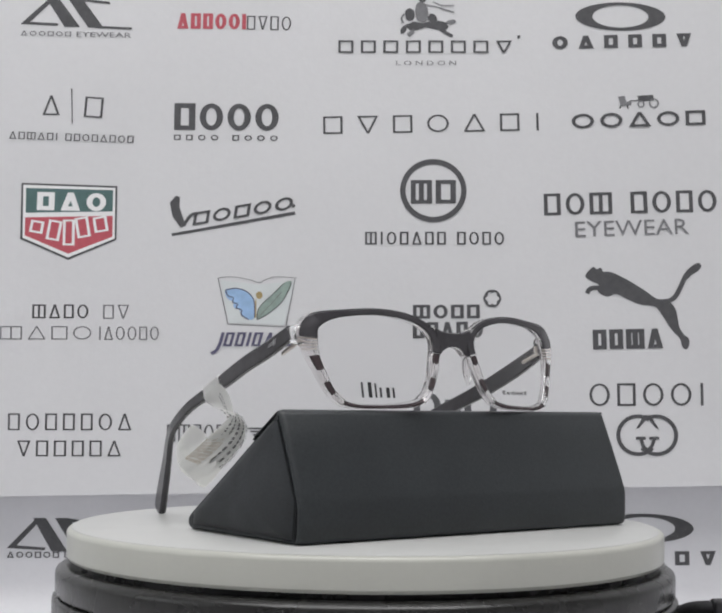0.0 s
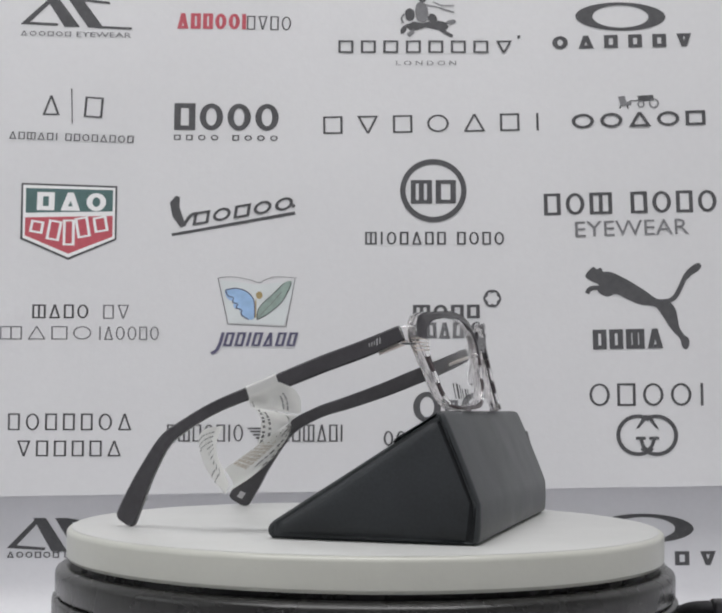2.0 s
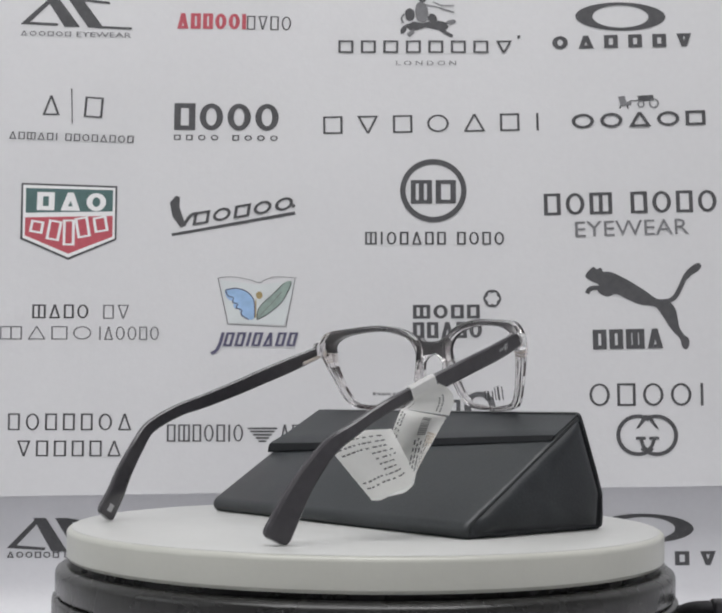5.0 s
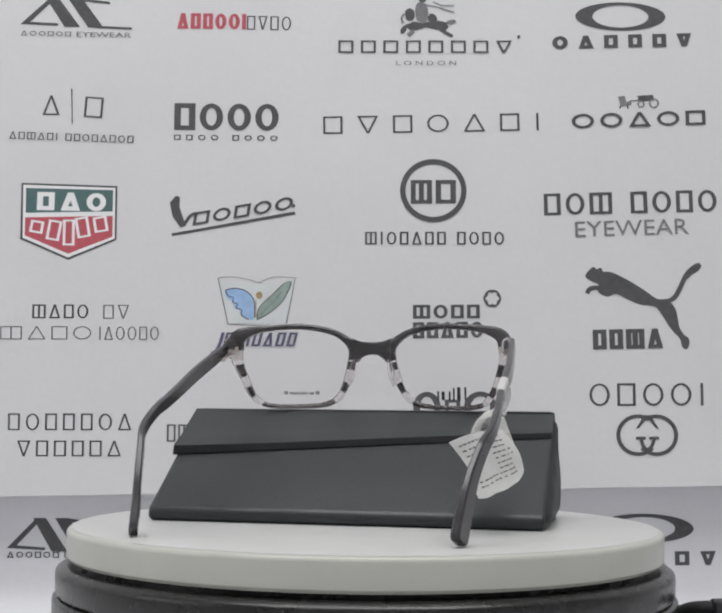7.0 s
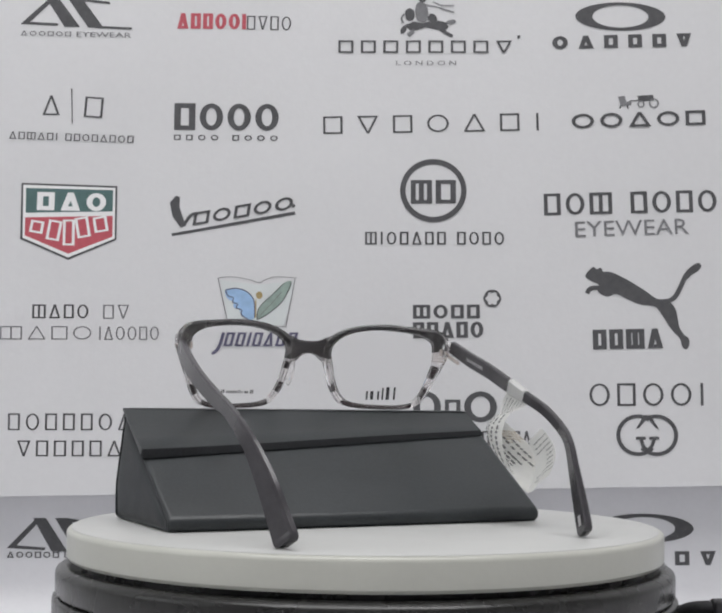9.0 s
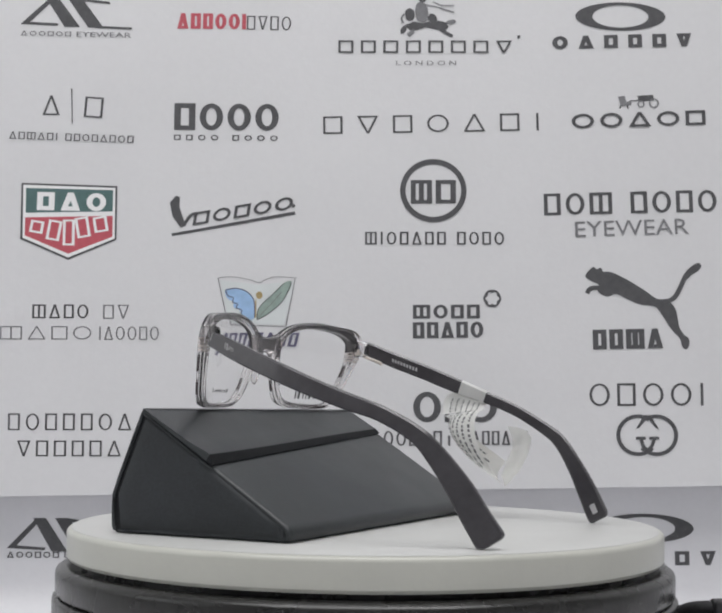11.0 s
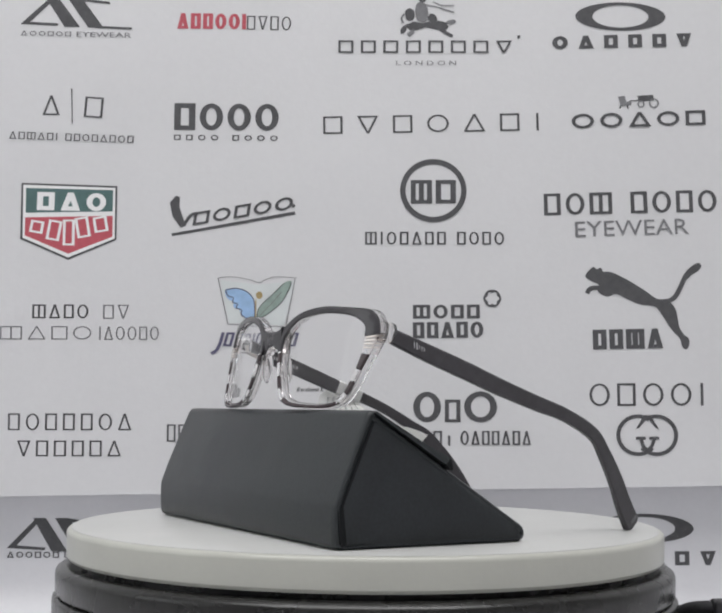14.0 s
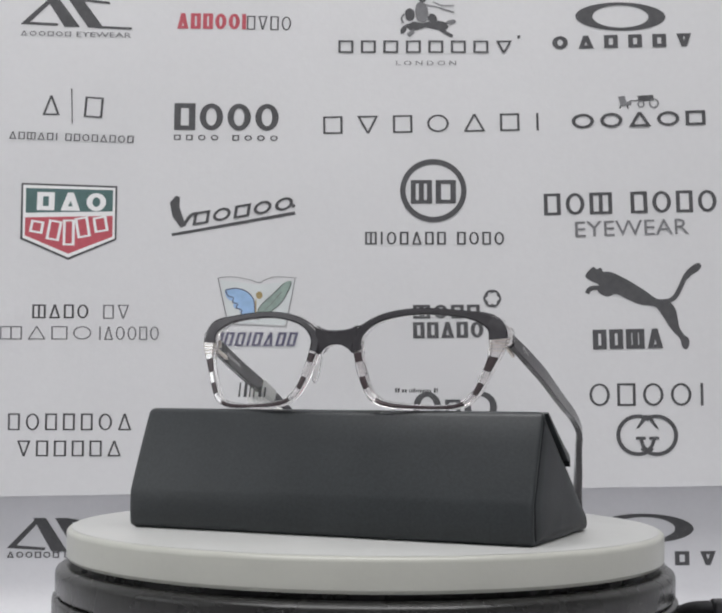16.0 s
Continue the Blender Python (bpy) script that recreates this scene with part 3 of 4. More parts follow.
def turntable():
    t = thing("turntable", "black motorised turntable with a white platter", "turntable", at=(0, 0, TABLE))
    h = -TABLE
    part("base_housing", lathe([(0, 0.002), (0.124, 0.002), (0.1295, 0.006), (0.1302, h - 0.0290), (0.1300, h - 0.0279), (0.1292, h - 0.0272), (0.1270, h - 0.0268)]), M_BASE, t, "glossy black round base housing")
    part("base_ring", lathe([(0.1272, h - 0.0270), (0.1284, h - 0.0264), (0.1290, h - 0.0252), (0.1291, h - 0.0186), (0.1290, h - 0.0176), (0.1285, h - 0.0167), (0.1264, h - 0.0153), (0.1244, h - 0.0149), (0.1200, h - 0.0166), (0.118, h - 0.0165), (0.118, h - 0.0136)]), M_BASE, t, "glossy black collar ring round the platter")
    r, top, e = 0.1249, h - 0.0003, 0.0022
    prof = [(0, top)]
    for k in range(7):
        a = math.pi / 2 * k / 6
        prof.append((r - e + e * math.sin(a), top - e + e * math.cos(a)))
    prof += [(r - 0.0002, top - 0.0112), (r - 0.0014, top - 0.0126), (0, top - 0.0126)]
    bm = lathe(prof, 200)
    for v in bm.verts:
        v.co.z -= h
    p = part("platter", bm, M_PLATTER, t, "white plastic turning platter")
    p.location = (0, 0, h)
    # added disc: the light on the platter's top is put into its paler colour
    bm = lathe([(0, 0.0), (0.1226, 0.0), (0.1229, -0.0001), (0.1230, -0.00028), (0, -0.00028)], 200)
    part("platter_top", bm, M_PLATTER_LIT, p, "white smooth platter top, an added disc coloured paler for the light on it")
    cable = []
    path = [(0.127, 0.02, h - 0.050), (0.138, 0.01, h - 0.038), (0.150, -0.002, h - 0.0345), (0.163, -0.012, h - 0.036), (0.178, -0.02, h - 0.048), (0.20, -0.03, 0.012), (0.24, -0.05, 0.0045), (0.33, -0.06, 0.0045)]
    for k in range(57):
        c = k / 8
        q, q2 = Vector(spline(path, c)), Vector(spline(path, min(c + 0.05, 6.999)))
        d = (q2 - q).normalized() if (q2 - q).length > 1e-7 else Vector((1, 0, 0))
        side = d.cross(Vector((0, 0, 1))).normalized()
        up = side.cross(d)
        cable.append([q + 0.0034 * (math.cos(a) * side + math.sin(a) * up) for a in (2 * math.pi * j / 12 for j in range(12))])
    part("power_cable", tube(cable), M_RUBBER, t, "thick black power cable")
    part("cable_clip", box(0.1475, 0.1545, -0.008, 0.002, h - 0.039, h - 0.0305, 0.0012), M_RUBBER, t)
    return p


platter = turntable()

# ---- folding triangular case ----
CASE_X0, CASE_X1 = -0.0773, 0.0925
CASE_MID = (0.0076, -0.024)


def glasses_case():
    t = thing("glasses_case", "charcoal leatherette folding triangular glasses case", "glasses case", at=(*CASE_MID, 0))
    ox, oy = CASE_MID

    def put(bm):
        for v in bm.verts:
            v.co.x -= ox
            v.co.y -= oy
        return bm

    def skin(name, outer, label, thick=0.0024):
        """A padded board skin along the case, following an outer outline of (y, z)."""
        bm = bmesh.new()
        cols = []
        for x, pull in ((CASE_X0 + 0.0003, 0.0021), (CASE_X0, 0.0014), (CASE_X0 + 0.0002, 0.0008), (CASE_X0 + 0.0009, 0.0003), (CASE_X0 + 0.0022, 0.0), (CASE_X1 - 0.0022, 0.0), (CASE_X1 - 0.0009, 0.0003), (CASE_X1 - 0.0002, 0.0008), (CASE_X1, 0.0014), (CASE_X1 - 0.0003, 0.0021)):
            col_o, col_i = [], []
            for k, (y, z) in enumerate(outer):
                a, b = outer[max(k - 1, 0)], outer[min(k + 1, len(outer) - 1)]
                d = math.hypot(b[0] - a[0], b[1] - a[1])
                ny, nz = (b[1] - a[1]) / d, -(b[0] - a[0]) / d
                col_o.append(bm.verts.new((x, y + ny * pull, max(z + nz * pull, 0.0002))))
                col_i.append(bm.verts.new((x, y + ny * thick, max(z + nz * thick, 0.0005))))
            cols.append(col_o + col_i[::-1])
        n = len(cols[0])
        for a, b in zip(cols, cols[1:]):
            for k in range(n):
                bm.faces.new((a[k], a[(k + 1) % n], b[(k + 1) % n], b[k]))
        bm.faces.new(cols[0][::-1])
        bm.faces.new(cols[-1])
        part(name, put(bm), M_CASE, t, label, angle=50)

    skin("front_panel", [(-0.0620, 0.0003), (-0.0635, 0.0009), (-0.0643, 0.0024), (-0.0646, 0.0070), (-0.0645, 0.0148), (-0.0638, 0.0168), (-0.0618, 0.0222), (-0.0560, 0.0362), (-0.0516, 0.0464), (-0.0506, 0.0478), (-0.0492, 0.0484), (-0.0477, 0.0479)], "charcoal front panel with a folded foot")
    skin("back_panel", [(-0.0487, 0.0474), (-0.0300, 0.0353), (0.0146, 0.0068), (0.0160, 0.0055), (0.0167, 0.0040), (0.0167, 0.0024), (0.0161, 0.0011), (0.0148, 0.0003)], "charcoal back panel with a narrow folded foot")
    part("base_panel", put(box(CASE_X0 + 0.001, CASE_X1 - 0.001, -0.0622, 0.0152, 0.0002, 0.0022, 0.0005)), M_CASE, t)
    # soft end gussets: a sunk crease inside the panels' edges and a padded middle
    corners = [(-0.0622, 0.0008), (-0.0638, 0.0150), (-0.0505, 0.0468), (-0.0480, 0.0462), (0.0142, 0.0058), (0.0148, 0.0010)]
    outline = []
    for k, a in enumerate(corners):
        b = corners[(k + 1) % 6]
        n = max(2, int(math.hypot(b[0] - a[0], b[1] - a[1]) / 0.003))
        outline += [(a[0] + (b[0] - a[0]) * j / n, a[1] + (b[1] - a[1]) * j / n) for j in range(n)]
    my, mz = -0.0240, 0.0160
    for end, out, puff in ((CASE_X0, -1, 0.0026), (CASE_X1, 1, 0.0010)):
        bm = bmesh.new()
        rings = []
        for shrink, depth in ((1.0, -0.0030), (1.0, -0.0006), (0.985, 0.0), (0.955, -0.0006), (0.92, -0.0002), (0.885, 0.3), (0.80, 0.7), (0.66, 0.93), (0.45, 1.0), (0.2, 1.0)):
            col = []
            for y, z in outline:
                py, pz = my + (y - my) * shrink, mz + (z - mz) * shrink
                d = depth if depth < 0.01 else depth * puff * (1 + 0.12 * math.sin(190 * pz + 60 * py + 1) + 0.08 * math.sin(330 * py - 170 * pz))
                if d < 0 and shrink < 1 and y > -0.05:
                    d *= min(1, max(0, (z - 0.002) / 0.012))
                col.append(bm.verts.new((end + out * d, py, max(pz, 0.0003))))
            rings.append(col)
        n = len(outline)
        for r, (a, b) in enumerate(zip(rings, rings[1:])):
            for k in range(n):
                f = bm.faces.new((a[k], a[(k + 1) % n], b[(k + 1) % n], b[k]))
                # rolled edge and crease take the dark colour, which also paints the crease's shade
                f.material_index = 1 if 1 <= r <= 3 and (outline[k][1] > 0.008 or outline[k][0] < -0.06) else 0
        bm.faces.new(rings[0][::-1])
        bm.faces.new(rings[-1])
        part("end_gusset", put(bm), [M_GUSSET, M_EDGE_SHADE], t, "darker padded leatherette end gusset", angle=60)
    # flap folded over the ridge, lower at one end than at the other
    bm = bmesh.new()
    down = Vector((0, 0.0657, -0.0430)).normalized()
    up = Vector((0, 0.0430, 0.0657)).normalized()
    ridge = Vector((0, -0.0488, 0.0479))
    rows = []
    steps = 24
    for k in range(steps + 1):
        s = k / steps
        x = CASE_X0 + 0.0002 + (CASE_X1 - CASE_X0 + 0.0012) * s
        reach = 0.0172 + 0.0178 * s
        sag = 0.0006 * math.sin(5 * s + 1) + 0.0005
        col = []
        for u, lift in ((0.0, 0.0004), (0.35, 0.0011), (0.7, 0.0017 + sag * 0.4), (0.97, 0.0029 + sag), (1.0, 0.0026 + sag), (1.0, 0.0003 + sag * 0.6), (0.97, 0.0001 + sag * 0.5), (0.7, 0.0001), (0.35, -0.0002), (0.0, -0.0004)):
            p = ridge + down * (u * reach) + up * (lift * (0.18 + 0.82 * s))
            col.append(bm.verts.new((x, p.y, p.z)))
        rows.append(col)
    n = len(rows[0])
    for a, b in zip(rows, rows[1:]):
        for k in range(n):
            bm.faces.new((a[k], a[(k + 1) % n], b[(k + 1) % n], b[k]))
    bm.faces.new(rows[0][::-1])
    bm.faces.new(rows[-1])
    flap = part("flap", put(bm), M_CASE, t, "slanting closing flap with an edge strip darkened for shade", angle=50)
    # dark strip: the flap's edge and the shade beneath it, put into the colour
    bm = bmesh.new()
    strip = []
    for k in range(steps + 1):
        s = k / steps
        x = CASE_X0 + 0.0003 + (CASE_X1 - CASE_X0 + 0.0010) * s
        reach = 0.0172 + 0.0178 * s
        sag = 0.0006 * math.sin(5 * s + 1) + 0.0005
        col = []
        for d, lift in ((0.0, 0.0029 + sag), (0.0010, 0.0025 + sag), (0.0032, 0.0007), (0.0032, 0.0001), (0.0, 0.0001)):
            p = ridge + down * (reach + d) + up * (lift * (0.18 + 0.82 * s))
            col.append((x, p.y - oy, p.z))
        strip.append([(c[0] - ox, c[1], c[2]) for c in col])
    part("edge_and_shade_strip", tube(strip), M_EDGE_SHADE, flap, "dark strip for the flap edge and the shade under it")
    return t


case = glasses_case()

# ---- eyeglasses ----
SPEC = (0.0074, -0.0487)          # middle of the bridge over the platter
# half of the front: across, up and rim width in millimetres
LENS = [(60.3, 76.2, 6.9), (58.9, 80.6, 5.9), (51.0, 84.2, 3.1), (35.5, 85.7, 2.7), (23.5, 84.5, 2.8), (15.5, 81.5, 3.0), (11.2, 76.5, 4.0), (11.9, 70.0, 3.6),
        (15.4, 58.6, 2.9), (21.5, 52.5, 2.6), (36.5, 50.7, 2.1), (49.8, 51.4, 2.4), (55.2, 55.5, 2.8), (58.6, 63.8, 3.3), (60.3, 70.3, 4.6)]
DEPTH = 4.6
LAYER = 1.05


def face(x, z):
    """How far back the front lies, in millimetres: wrapped round the face and tilted."""
    return (z - 79.6) * 0.20 + 10.8 * (x / 63) ** 2


def rim_ring(c, side, grow=0.0, fore=0.0, aft=DEPTH):
    x, z, w = spline(LENS, c, True)
    xa, za, _ = spline(LENS, c - 0.03, True)
    xb, zb, _ = spline(LENS, c + 0.03, True)
    d = math.hypot(xb - xa, zb - za)
    nx, nz = -(zb - za) / d, (xb - xa) / d
    nx, nz = (nx, nz) if nx * (x - 35) + nz * (z - 68) > 0 else (-nx, -nz)
    a, b, e = -grow, w + grow, min(0.7, w * 0.3)
    out = []
    for off, dep in ((a, fore + e), (a + e, fore), (b - e, fore), (b, fore + e), (b, aft - e), (b - e, aft), (a + e, aft), (a, aft - e)):
        px, pz = x + nx * off, z + nz * off
        out.append((side * px / 1000, (face(px, pz) + dep) / 1000, max(pz, 48.6 if dep < 3 else 48.4) / 1000))
    return out if side > 0 else out[::-1]


def rim_piece(c0, c1, side, grow=0.0, fore=0.0, aft=DEPTH, step=0.12):
    n = max(2, int((c1 - c0) / step))
    return tube([rim_ring(c0 + (c1 - c0) * k / n, side, grow, fore, aft) for k in range(n + 1)])


# arms: back, up, half height and distance from the middle in millimetres
TEMPLE_R = [(-30.5, 75.7, 3.2, 66.6), (-17, 70.0, 3.75, 68.8), (0, 63.3, 3.85, 70.6), (15, 57.5, 3.65, 71.1), (32, 51.6, 3.35, 71.2), (46, 47.1, 3.05, 71.2), (59.9, 39.9, 3.25, 70.9),
            (67.4, 31.8, 3.9, 68.8), (75.2, 20.6, 4.75, 66.6), (80.2, 11.5, 5.2, 65.0), (86.2, 1.9, 5.6, 63.6)]
TEMPLE_L = [(-30.5, 78.0, 3.3, 67.1), (-16.5, 72.1, 3.6, 68.0), (0, 66.1, 3.6, 69.0), (15, 60.3, 3.5, 68.9), (30.7, 54.6, 2.75, 68.7), (45.3, 48.6, 2.55, 69.2), (58.8, 41.0, 2.75, 68.4),
            (67.3, 35.0, 3.3, 66.1), (75.4, 24.2, 4.0, 63.0), (81.2, 14.0, 4.95, 61.3), (87.3, 1.8, 5.6, 59.7)]


def tip_growth(c):
    """The arms thicken towards their tips."""
    return 1 + 0.32 * min(1, max(0, (c - 6.8) / 3))


def twist(c, side):
    """Both arms turn their outer face backwards towards the tip, one more than the other."""
    if side > 0:
        return -0.13 - 0.19 * min(1, max(0, (c - 5.0) / 3.0))
    return -0.03 - 0.18 * min(1, max(0, (c - 5.0) / 2.0))


def temple_ring(rows, c, side, thick=1.35, swell=0.0):
    y, z, h, x = spline(rows, c)
    ya, za, _, xa = spline(rows, max(c - 0.05, 0))
    yb, zb, _, xb = spline(rows, min(c + 0.05, len(rows) - 1.001))
    d = math.hypot(yb - ya, zb - za)
    ny, nz = -(zb - za) / d, (yb - ya) / d
    if c > 9.55:
        h *= math.sqrt(max(0.05, 1 - 0.6 * ((c - 9.55) / 0.45) ** 4))
    h = h * 0.93 + swell
    thick = thick * tip_growth(c) + swell
    e = min(0.8, thick * 0.45)
    out = []
    for u, v in ((-thick, -h + e), (-thick + e, -h), (thick - e, -h), (thick, -h + e), (thick, h - e), (thick - e, h), (-thick + e, h), (-thick, h - e)):
        out.append((side * (x + u + twist(c, side) * v) / 1000, (y + ny * v) / 1000 - SPEC[1], max((z + nz * v) / 1000, 0.0003)))
    return out


def flat_quads(quads, lift):
    bm = bmesh.new()
    for q in quads:
        bm.faces.new([bm.verts.new(p) for p in q])
    return bm


def eyeglasses():
    t = thing("eyeglasses", "plum-black and clear acetate eyeglasses resting on the case", "eyeglasses", at=(*SPEC, 0))
    for side, rows in ((1, TEMPLE_R), (-1, TEMPLE_L)):
        part("clear_rim", rim_piece(0, 15, side, -0.05, LAYER, DEPTH, 0.1), M_CLEAR, t, "clear acetate back layer of the rim")
        part("brow_rim", rim_piece(14.93, 21.74, side, 0.0, 0.0, LAYER - 0.02), M_ACETATE, t, "plum-black upper rim layer")
        for a, b in ((6.76, 6.84), (7.24, 7.68), (8.14, 8.78), (11.30, 11.98), (12.52, 13.04), (13.90, 14.91)):
            part("clear_section", rim_piece(a, b, side, 0.0, 0.0, LAYER - 0.02), M_CLEAR, t, "clear acetate rim section")
        for a, b in ((6.86, 7.22), (7.70, 8.12), (8.80, 11.28), (12.0, 12.5), (13.06, 13.88)):
            part("dark_rim_block", rim_piece(a, b, side, -0.45 if a == 8.80 else -0.25, 0.0, LAYER - 0.02), M_BLOCK, t, "dark brown rim inlay")
        for c in (14.22, 14.42, 14.62, 14.82):
            part("metal_strip", rim_piece(c, c + 0.06, side, 0.16, -0.16, DEPTH * 0.7, 0.03), M_METAL, t, "thin pale gold metal strip")
        # lens: a thin curved pane in the rim
        bm = bmesh.new()
        loops = []
        for dep in (1.7, 2.7):
            shells = []
            for s in (1.0, 0.66, 0.33):
                loop = []
                for k in range(60):
                    x, z, _ = spline(LENS, k / 4, True)
                    x, z = 35 + (x - 35) * s * 1.008, 67.5 + (z - 67.5) * s * 1.008
                    loop.append(bm.verts.new((side * x / 1000, (face(x, z) + dep) / 1000, z / 1000)))
                shells.append(loop)
            mid = bm.verts.new((side * 0.035, (face(35, 67.5) + dep) / 1000, 0.0675))
            for a, b in zip(shells, shells[1:]):
                for k in range(60):
                    bm.faces.new((a[k], a[(k + 1) % 60], b[(k + 1) % 60], b[k]))
            for k in range(60):
                bm.faces.new((shells[-1][k], shells[-1][(k + 1) % 60], mid))
            loops.append(shells[0])
        for k in range(60):
            bm.faces.new((loops[0][k], loops[0][(k + 1) % 60], loops[1][(k + 1) % 60], loops[1][k]))
        pane = part("lens", bm, M_LENS, t, "clear demo lens")
        pane.visible_shadow = False
        # nose pad
        bm = bmesh.new()
        bmesh.ops.create_uvsphere(bm, u_segments=16, v_segments=10, radius=1)
        for v in bm.verts:
            v.co = (side * (9.4 + 1.6 * v.co.x + 1.2 * v.co.z * -1) / 1000, (face(9, 65) + DEPTH + 0.8 + 2.2 * v.co.y) / 1000, (65.5 + 6.5 * v.co.z) / 1000)
        part("nose_pad", bm, M_CLEAR, t, "clear moulded nose pad")
        # end piece and hinge
        bm = bmesh.new()
        bmesh.ops.create_uvsphere(bm, u_segments=28, v_segments=18, radius=1)
        soften = lambda w: math.copysign(abs(w) ** 0.55, w)
        for v in bm.verts:
            v.co = (side * (65.2 + 2.9 * soften(v.co.x)) / 1000, (16.0 + 3.9 * soften(v.co.y)) / 1000, (77.3 + 3.8 * soften(v.co.z)) / 1000)
        part("end_piece", bm, M_CLEAR, t, "clear end piece with hinge")
        bm = bmesh.new()
        bmesh.ops.create_cone(bm, cap_ends=True, segments=16, radius1=0.0008, radius2=0.0008, depth=0.003)
        bmesh.ops.translate(bm, verts=bm.verts, vec=(side * 0.0617, 0.0165, 0.0757))
        hinge = part("hinge", bm, M_METAL, t, "pale metal hinge barrel")
        bm = box(min(side * 0.0640, side * 0.0652), max(side * 0.0640, side * 0.0652), 0.0175, 0.0277, -0.0008, 0.0008, 0.0003)
        for v in bm.verts:
            v.co.z += 0.0742 - 0.38 * (v.co.y - 0.0175)
        part("hinge_leaf", bm, M_METAL, hinge, "slim pale metal hinge leaf")
        temple = part("temple", tube([temple_ring(rows, c / 8, side) for c in range(0, 77)] + [temple_ring(rows, 9.55 + 0.05 * k, side) for k in range(0, 10)]), M_ACETATE, t, "plum-black temple arm with curved tip")
        # foil print near the hinge, outer face
        quads = []
        at = 0.62
        for wide, tall in ((0.022, 2.6), (0.03, 2.6), (0.018, 1.5), (0.022, 1.5), (0.018, 1.5)):
            col = []
            for c, v in ((at, -1), (at + wide, -1), (at + wide, 1), (at, 1)):
                y, z, h, x = spline(rows, c)
                col.append((side * (x + 1.50 + twist(c, side) * (0.4 + v * tall / 2)) / 1000, y / 1000 - SPEC[1], (z + 0.4 + v * tall / 2) / 1000))
            quads.append(col)
            at += wide + 0.04
        part("foil_print", flat_quads(quads, 0), M_SILVER, temple, "small silver printed bars", smooth=False)
        # pale square near the tip, inner face
        col = []
        for c, v in ((9.42, -1), (9.70, -1), (9.70, 1), (9.42, 1)):
            y, z, h, x = spline(rows, c)
            col.append((side * (x - 1.35 * tip_growth(c) - 0.07 + twist(c, side) * v * 1.3) / 1000, (y + v * 1.2) / 1000 - SPEC[1], (z + v * 0.6) / 1000))
        part("tip_mark", flat_quads([col], 0), M_SILVER, temple, "small pale square print", smooth=False)
    # inner foil lettering bars of the arm that carries the tag
    quads = []
    for k in range(9):
        c = 1.0 + k * 0.09
        col = []
        for cc, v in ((c, -1), (c + 0.05, -1), (c + 0.05, 1), (c, 1)):
            y, z, h, x = spline(TEMPLE_L, cc)
            col.append((-(x - 1.42) / 1000, y / 1000 - SPEC[1], (z + v * 0.8) / 1000))
        quads.append(col)
    part("inner_print", flat_quads(quads, 0), M_SILVER, t, "tiny silver printed bars", smooth=False)
    # bridge: dark front layer over a clear back layer
    for name, mat, d0, d1, label in (("bridge", M_ACETATE, 0.0, LAYER - 0.02, "plum-black bridge"), ("bridge_back", M_CLEAR, LAYER, DEPTH, "clear back layer of the bridge")):
        rings = []
        for k in range(25):
            x = -9.0 + 18.0 * k / 24
            top, low = 79.9 + 0.75 * abs(x / 6.5) ** 3, max(70.5, 74.2 - 2.2 * abs(x / 5.6) ** 2.4)
            y0, e = face(x, 77), 0.5
            rings.append([(x / 1000, (y0 + d) / 1000, z / 1000) for d, z in ((d0 + e, low), (d0, low + e), (d0, top - e), (d0 + e, top), (d1 - e, top), (d1, top - e), (d1, low + e), (d1 - e, low))])
        part(name, tube(rings), mat, t, label)
    # prints on the lenses
    def lens_bars(items, mat, label):
        quads = []
        for x0, x1, z0, z1 in items:
            quads.append([(x / 1000, (face(x, z) + 1.62) / 1000, z / 1000) for x, z in ((x0, z0), (x1, z0), (x1, z1), (x0, z1))])
        part("lens_print", flat_quads(quads, 0), mat, t, label, smooth=False)

    big = []
    at = PRINT_L[0]
    for wide, tall in ((0.9, 6.0), (1.6, 6.0), (0.8, 5.6), (0.9, 4.0), (1.5, 4.0), (0.9, 4.0)):
        big.append((at, at + wide, PRINT_L[1], PRINT_L[1] + tall))
        at += wide + (1.9 if wide == 0.9 else 1.2)
    lens_bars(big, M_PRINT, "black printed bars on the lens")
    small, at = [], PRINT_R[0]
    rnd = random.Random(5)
    while at < PRINT_R[0] + 16.0:
        w = rnd.uniform(0.35, 0.8)
        small.append((at, at + w, PRINT_R[1], PRINT_R[1] + rnd.choice((1.2, 1.2, 1.7))))
        at += w + rnd.choice((0.35, 0.35, 1.0))
    lens_bars(small, M_PRINT, "tiny dark printed bars on the lens")
    return t


PRINT_L, PRINT_R = (-44.6, 53.2), (26.0, 55.3)
glasses = eyeglasses()

# ---- price tag hanging from one temple ----


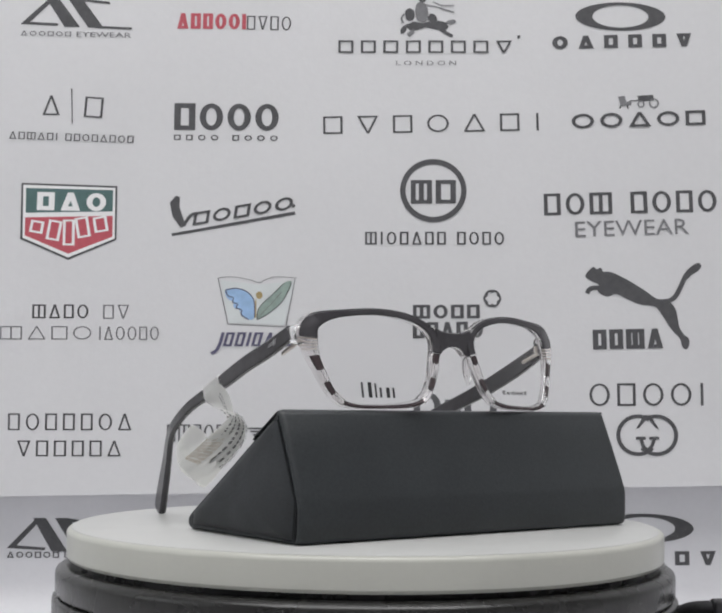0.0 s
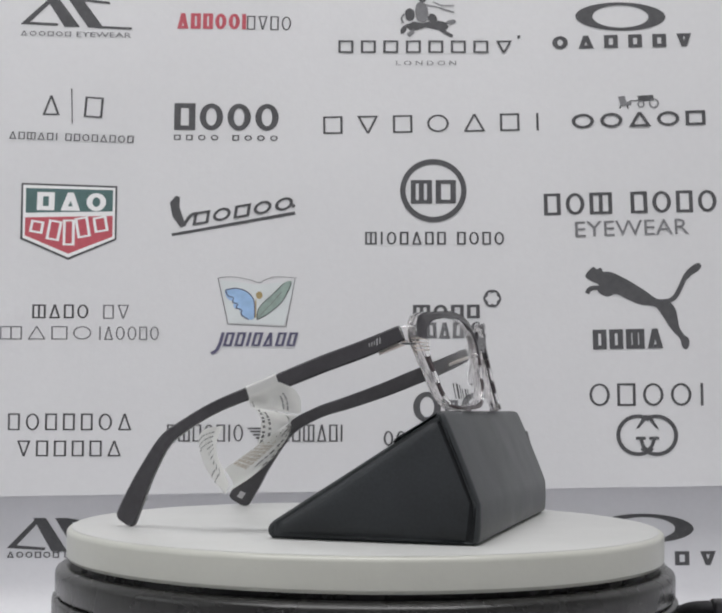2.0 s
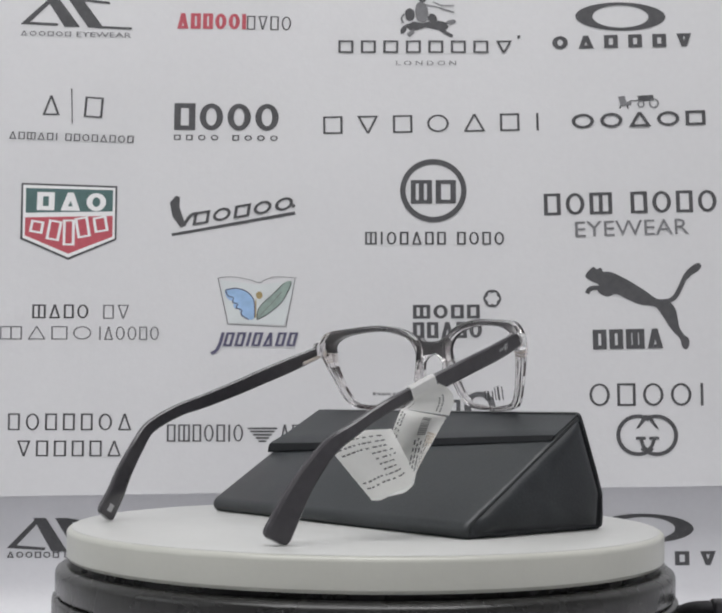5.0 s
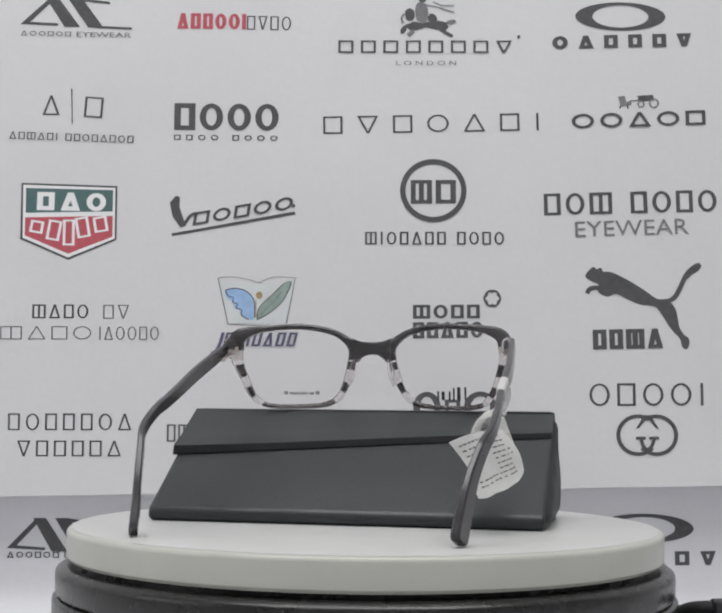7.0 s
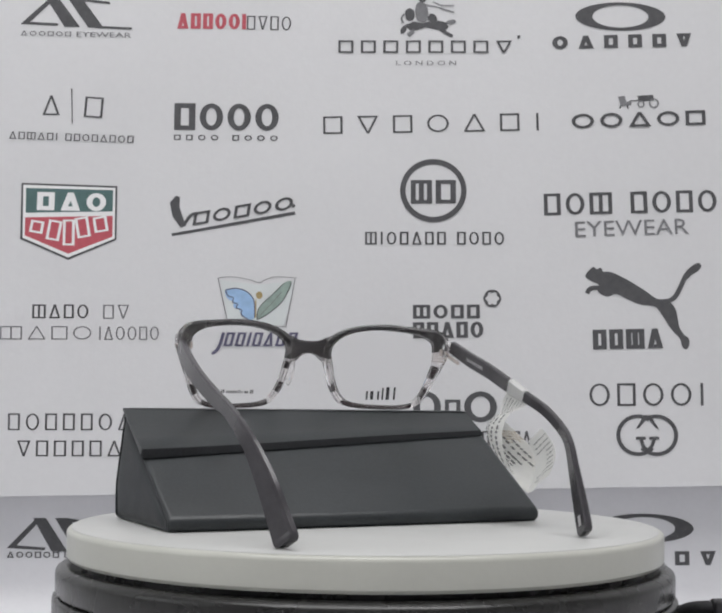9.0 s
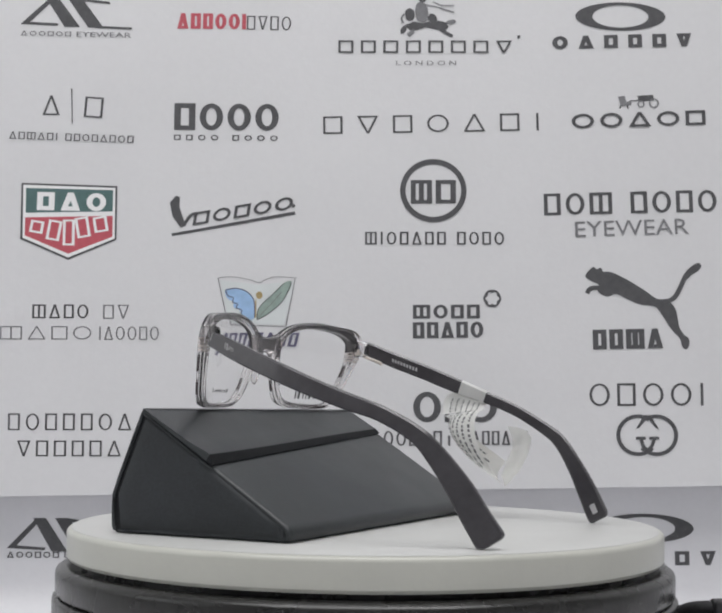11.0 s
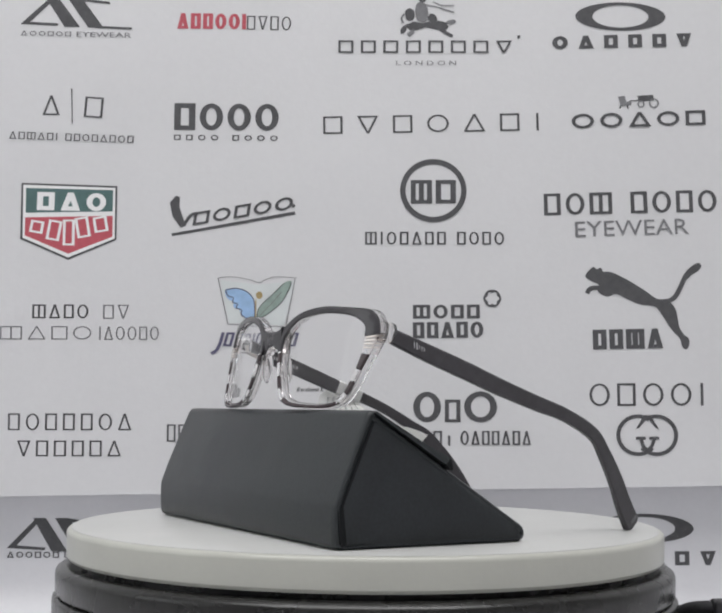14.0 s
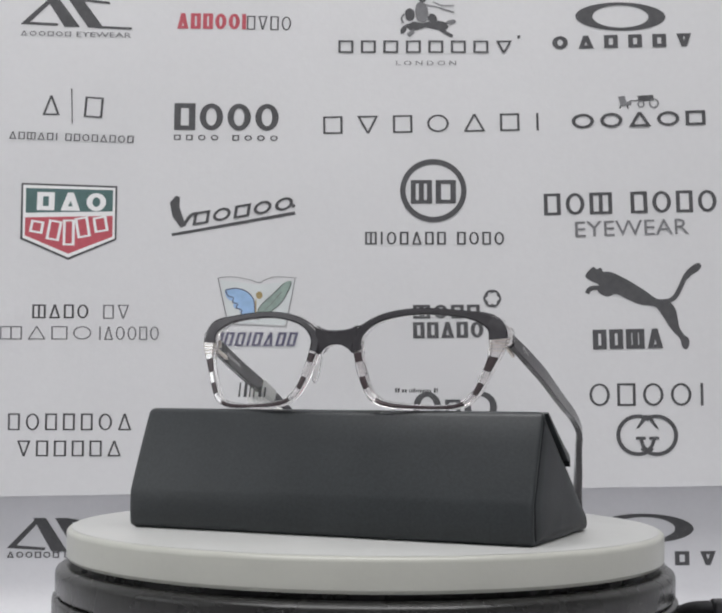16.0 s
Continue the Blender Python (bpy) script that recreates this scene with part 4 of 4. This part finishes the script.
def price_tag():
    t = thing("price_tag", "white folded sticker tag looped round the temple arm", "price tag", at=(-0.0545, 0.030, 0.013))
    ox, oy, oz = -0.0545, 0.030, 0.013
    fix = lambda p: (p[0] + SPEC[0] - ox, p[1] + SPEC[1] - oy, p[2] - oz)
    ring_row = [[fix(p) for p in temple_ring(TEMPLE_L, 3.21 + k * 0.088, -1, swell=0.35)] for k in range(10)]
    part("band", tube(ring_row), M_TAG, t, "white paper band round the arm")

    def leaf(fn, label, mat=M_TAG):
        """A thin curling leaf: fn(u, s) gives the place across (u) and down (s) the leaf."""
        bm = bmesh.new()
        rows = [[bm.verts.new(Vector(fn(j / 12, i / 14)) - Vector((ox, oy, oz))) for j in range(13)] for i in range(15)]
        for a, b in zip(rows, rows[1:]):
            for j in range(12):
                bm.faces.new((a[j], a[j + 1], b[j + 1], b[j]))
        bmesh.ops.solidify(bm, geom=bm.faces[:], thickness=0.00025)
        return part("tag_leaf", bm, mat, t, label)

    def leaf_bars(parent, fn, rows, away, seed, blank=(), out=0.0):
        """Rows of tiny bars printed across a leaf; blank: rows whose first half is left white."""
        rnd = random.Random(seed)
        bm = bmesh.new()
        for r in range(rows):
            s, u = 0.10 + 0.78 * r / rows, 0.55 if r in blank else 0.10
            stop = rnd.uniform(0.75, 0.92)
            while u < stop:
                w = rnd.uniform(0.03, 0.075)
                quad = [(u, s), (u + w, s), (u + w, s + 0.022), (u, s + 0.022)]
                bm.faces.new([bm.verts.new(Vector(fn(a, b)) + Vector((-out, away, 0)) - Vector((ox, oy, oz))) for a, b in quad])
                u += w + rnd.choice((0.02, 0.02, 0.05))
        part("tag_print", bm, M_TAGPRINT, parent, "rows of tiny grey printed bars", smooth=False)

    # one long strip: down from the band, round a tight bend below, and up again behind
    corner = {"inner": (-0.0570, 0.0310, 0.0490), "fold": (-0.0605, 0.0105, 0.0460), "outer": (-0.0710, 0.0370, 0.0250), "heel": (-0.0665, 0.0330, 0.0185),
              "low": (-0.0540, 0.0430, 0.0145), "rear": (-0.0445, 0.0590, 0.0365), "top": (-0.0625, 0.0410, 0.0415), "band_rear": (-0.0634, 0.0300, 0.0535), "band_front": (-0.0634, 0.0175, 0.0590)}
    corner = {k: Vector(v) for k, v in corner.items()}

    def lower_edge(u):
        """Bottom of the strip with its rounded outer corner."""
        side = corner["outer"].lerp(corner["heel"], min(1, (1 - u) * 2.2))
        return corner["low"].lerp(side, min(1, u * 1.4) ** 0.9)

    def back_leaf(u, s):
        p = corner["rear"].lerp(corner["top"], u).lerp(lower_edge(u), s)
        p.y += math.sin(math.pi * s) * 0.0020 + math.sin(math.pi * u) * 0.0022
        p.x -= math.sin(math.pi * s) * 0.0024
        p.z += 0.0012 * math.sin(math.pi * u) * (1 - s) - 0.0008 * math.sin(3 * math.pi * u) * s
        return p

    def front_leaf(u, s):
        p = corner["inner"].lerp(corner["fold"], u).lerp(lower_edge(u), s ** 1.15)
        curl = math.sin(math.pi * s) ** 0.7 * math.sin(math.pi * (0.2 + 0.8 * u))
        return p + Vector((0.0110, -0.0090, 0.0025)) * curl

    def neck(u, s):
        p = corner["band_rear"].lerp(corner["band_front"], u).lerp(corner["inner"].lerp(corner["fold"], u), s)
        curl = math.sin(math.pi * s * 0.92)
        p.y -= 0.0042 * curl * u ** 1.5
        p.x -= 0.0014 * curl
        p.z += 0.0022 * curl * u
        return p

    def strip_lines(parent, fn, columns, away, out, seed):
        """Lines of tiny bars that run along the strip."""
        rnd = random.Random(seed)
        bm = bmesh.new()
        for u, start, stop in columns:
            s = start
            while s < stop:
                w = rnd.uniform(0.025, 0.06)
                quad = [(u, s), (u, s + w), (u + 0.030, s + w), (u + 0.030, s)]
                bm.faces.new([bm.verts.new(Vector(fn(a, b)) + Vector((out, away, 0)) - Vector((ox, oy, oz))) for a, b in quad])
                s += w + rnd.choice((0.018, 0.018, 0.04))
        part("tag_print", bm, M_TAGPRINT, parent, "lines of tiny grey printed bars", smooth=False)

    a = leaf(back_leaf, "white printed tag leaf bent upwards")
    leaf_bars(a, back_leaf, 9, 0.0005, 3, (3, 4, 5, 6))
    b_leaf = leaf(front_leaf, "white printed tag strip hanging down")
    strip_lines(b_leaf, front_leaf, [(0.03, 0.06, 0.80), (0.10, 0.10, 0.72), (0.52, 0.48, 0.85), (0.58, 0.46, 0.8), (0.64, 0.5, 0.86)], 0.0003, -0.0006, 8)
    strip_lines(b_leaf, front_leaf, [(0.05 + 0.09 * k, 0.05 + 0.03 * (k % 3), 0.80 + 0.03 * (k % 3)) for k in range(10)], -0.0002, 0.0007, 4)
    # a block of upright code bars and a beige block of fine lines
    away, out = 0.0003, -0.0006
    rnd = random.Random(12)
    bm, s = bmesh.new(), 0.12
    while s < 0.42:
        w = rnd.choice((0.008, 0.014, 0.022))
        bm.faces.new([bm.verts.new(Vector(front_leaf(a, b)) + Vector((out * 1.2, away * 1.2, 0)) - Vector((ox, oy, oz))) for a, b in ((0.53, s), (0.53, s + w), (0.70, s + w), (0.70, s))])
        s += w + rnd.choice((0.010, 0.016))
    part("code_bars", bm, M_TAGPRINT, b_leaf, "dark printed bar block", smooth=False)
    bm = bmesh.new()
    for k in range(9):
        u = 0.74 + 0.026 * k
        for s in range(12):
            s0 = 0.36 + 0.045 * s + rnd.uniform(0, 0.008)
            bm.faces.new([bm.verts.new(Vector(front_leaf(a, b)) + Vector((out * 1.2, away * 1.2, 0)) - Vector((ox, oy, oz))) for a, b in ((u, s0), (u, s0 + 0.036), (u + 0.017, s0 + 0.036), (u + 0.017, s0))])
    part("beige_print", bm, M_BEIGE, b_leaf, "beige block of fine printed lines", smooth=False)
    n = leaf(neck, "white tag neck under the band")
    strip_lines(n, neck, [(0.15 + 0.13 * k, 0.45 + 0.05 * (k % 2), 0.97) for k in range(6)], 0.0, 0.0006, 9)
    strip_lines(n, neck, [(0.66, 0.5, 0.95), (0.74, 0.42, 0.95), (0.06, 0.55, 0.95)], 0.0, -0.0006, 10)
    return t


tag = price_tag()

# ---- what turns ----


def motions():
    steps = [k * 0.25 for k in range(65)]
    walk(platter, [(t, pose(0, 0, -TABLE, 0, 0, SPIN_0 + SPIN * t)) for t in steps])
    for ob in (case, glasses, tag):
        home = ob.location.copy()
        walk(ob, [(t, pose(0, 0, 0, 0, 0, SPIN_0 + SPIN * t) @ Matrix.Translation(home)) for t in steps])


motions()
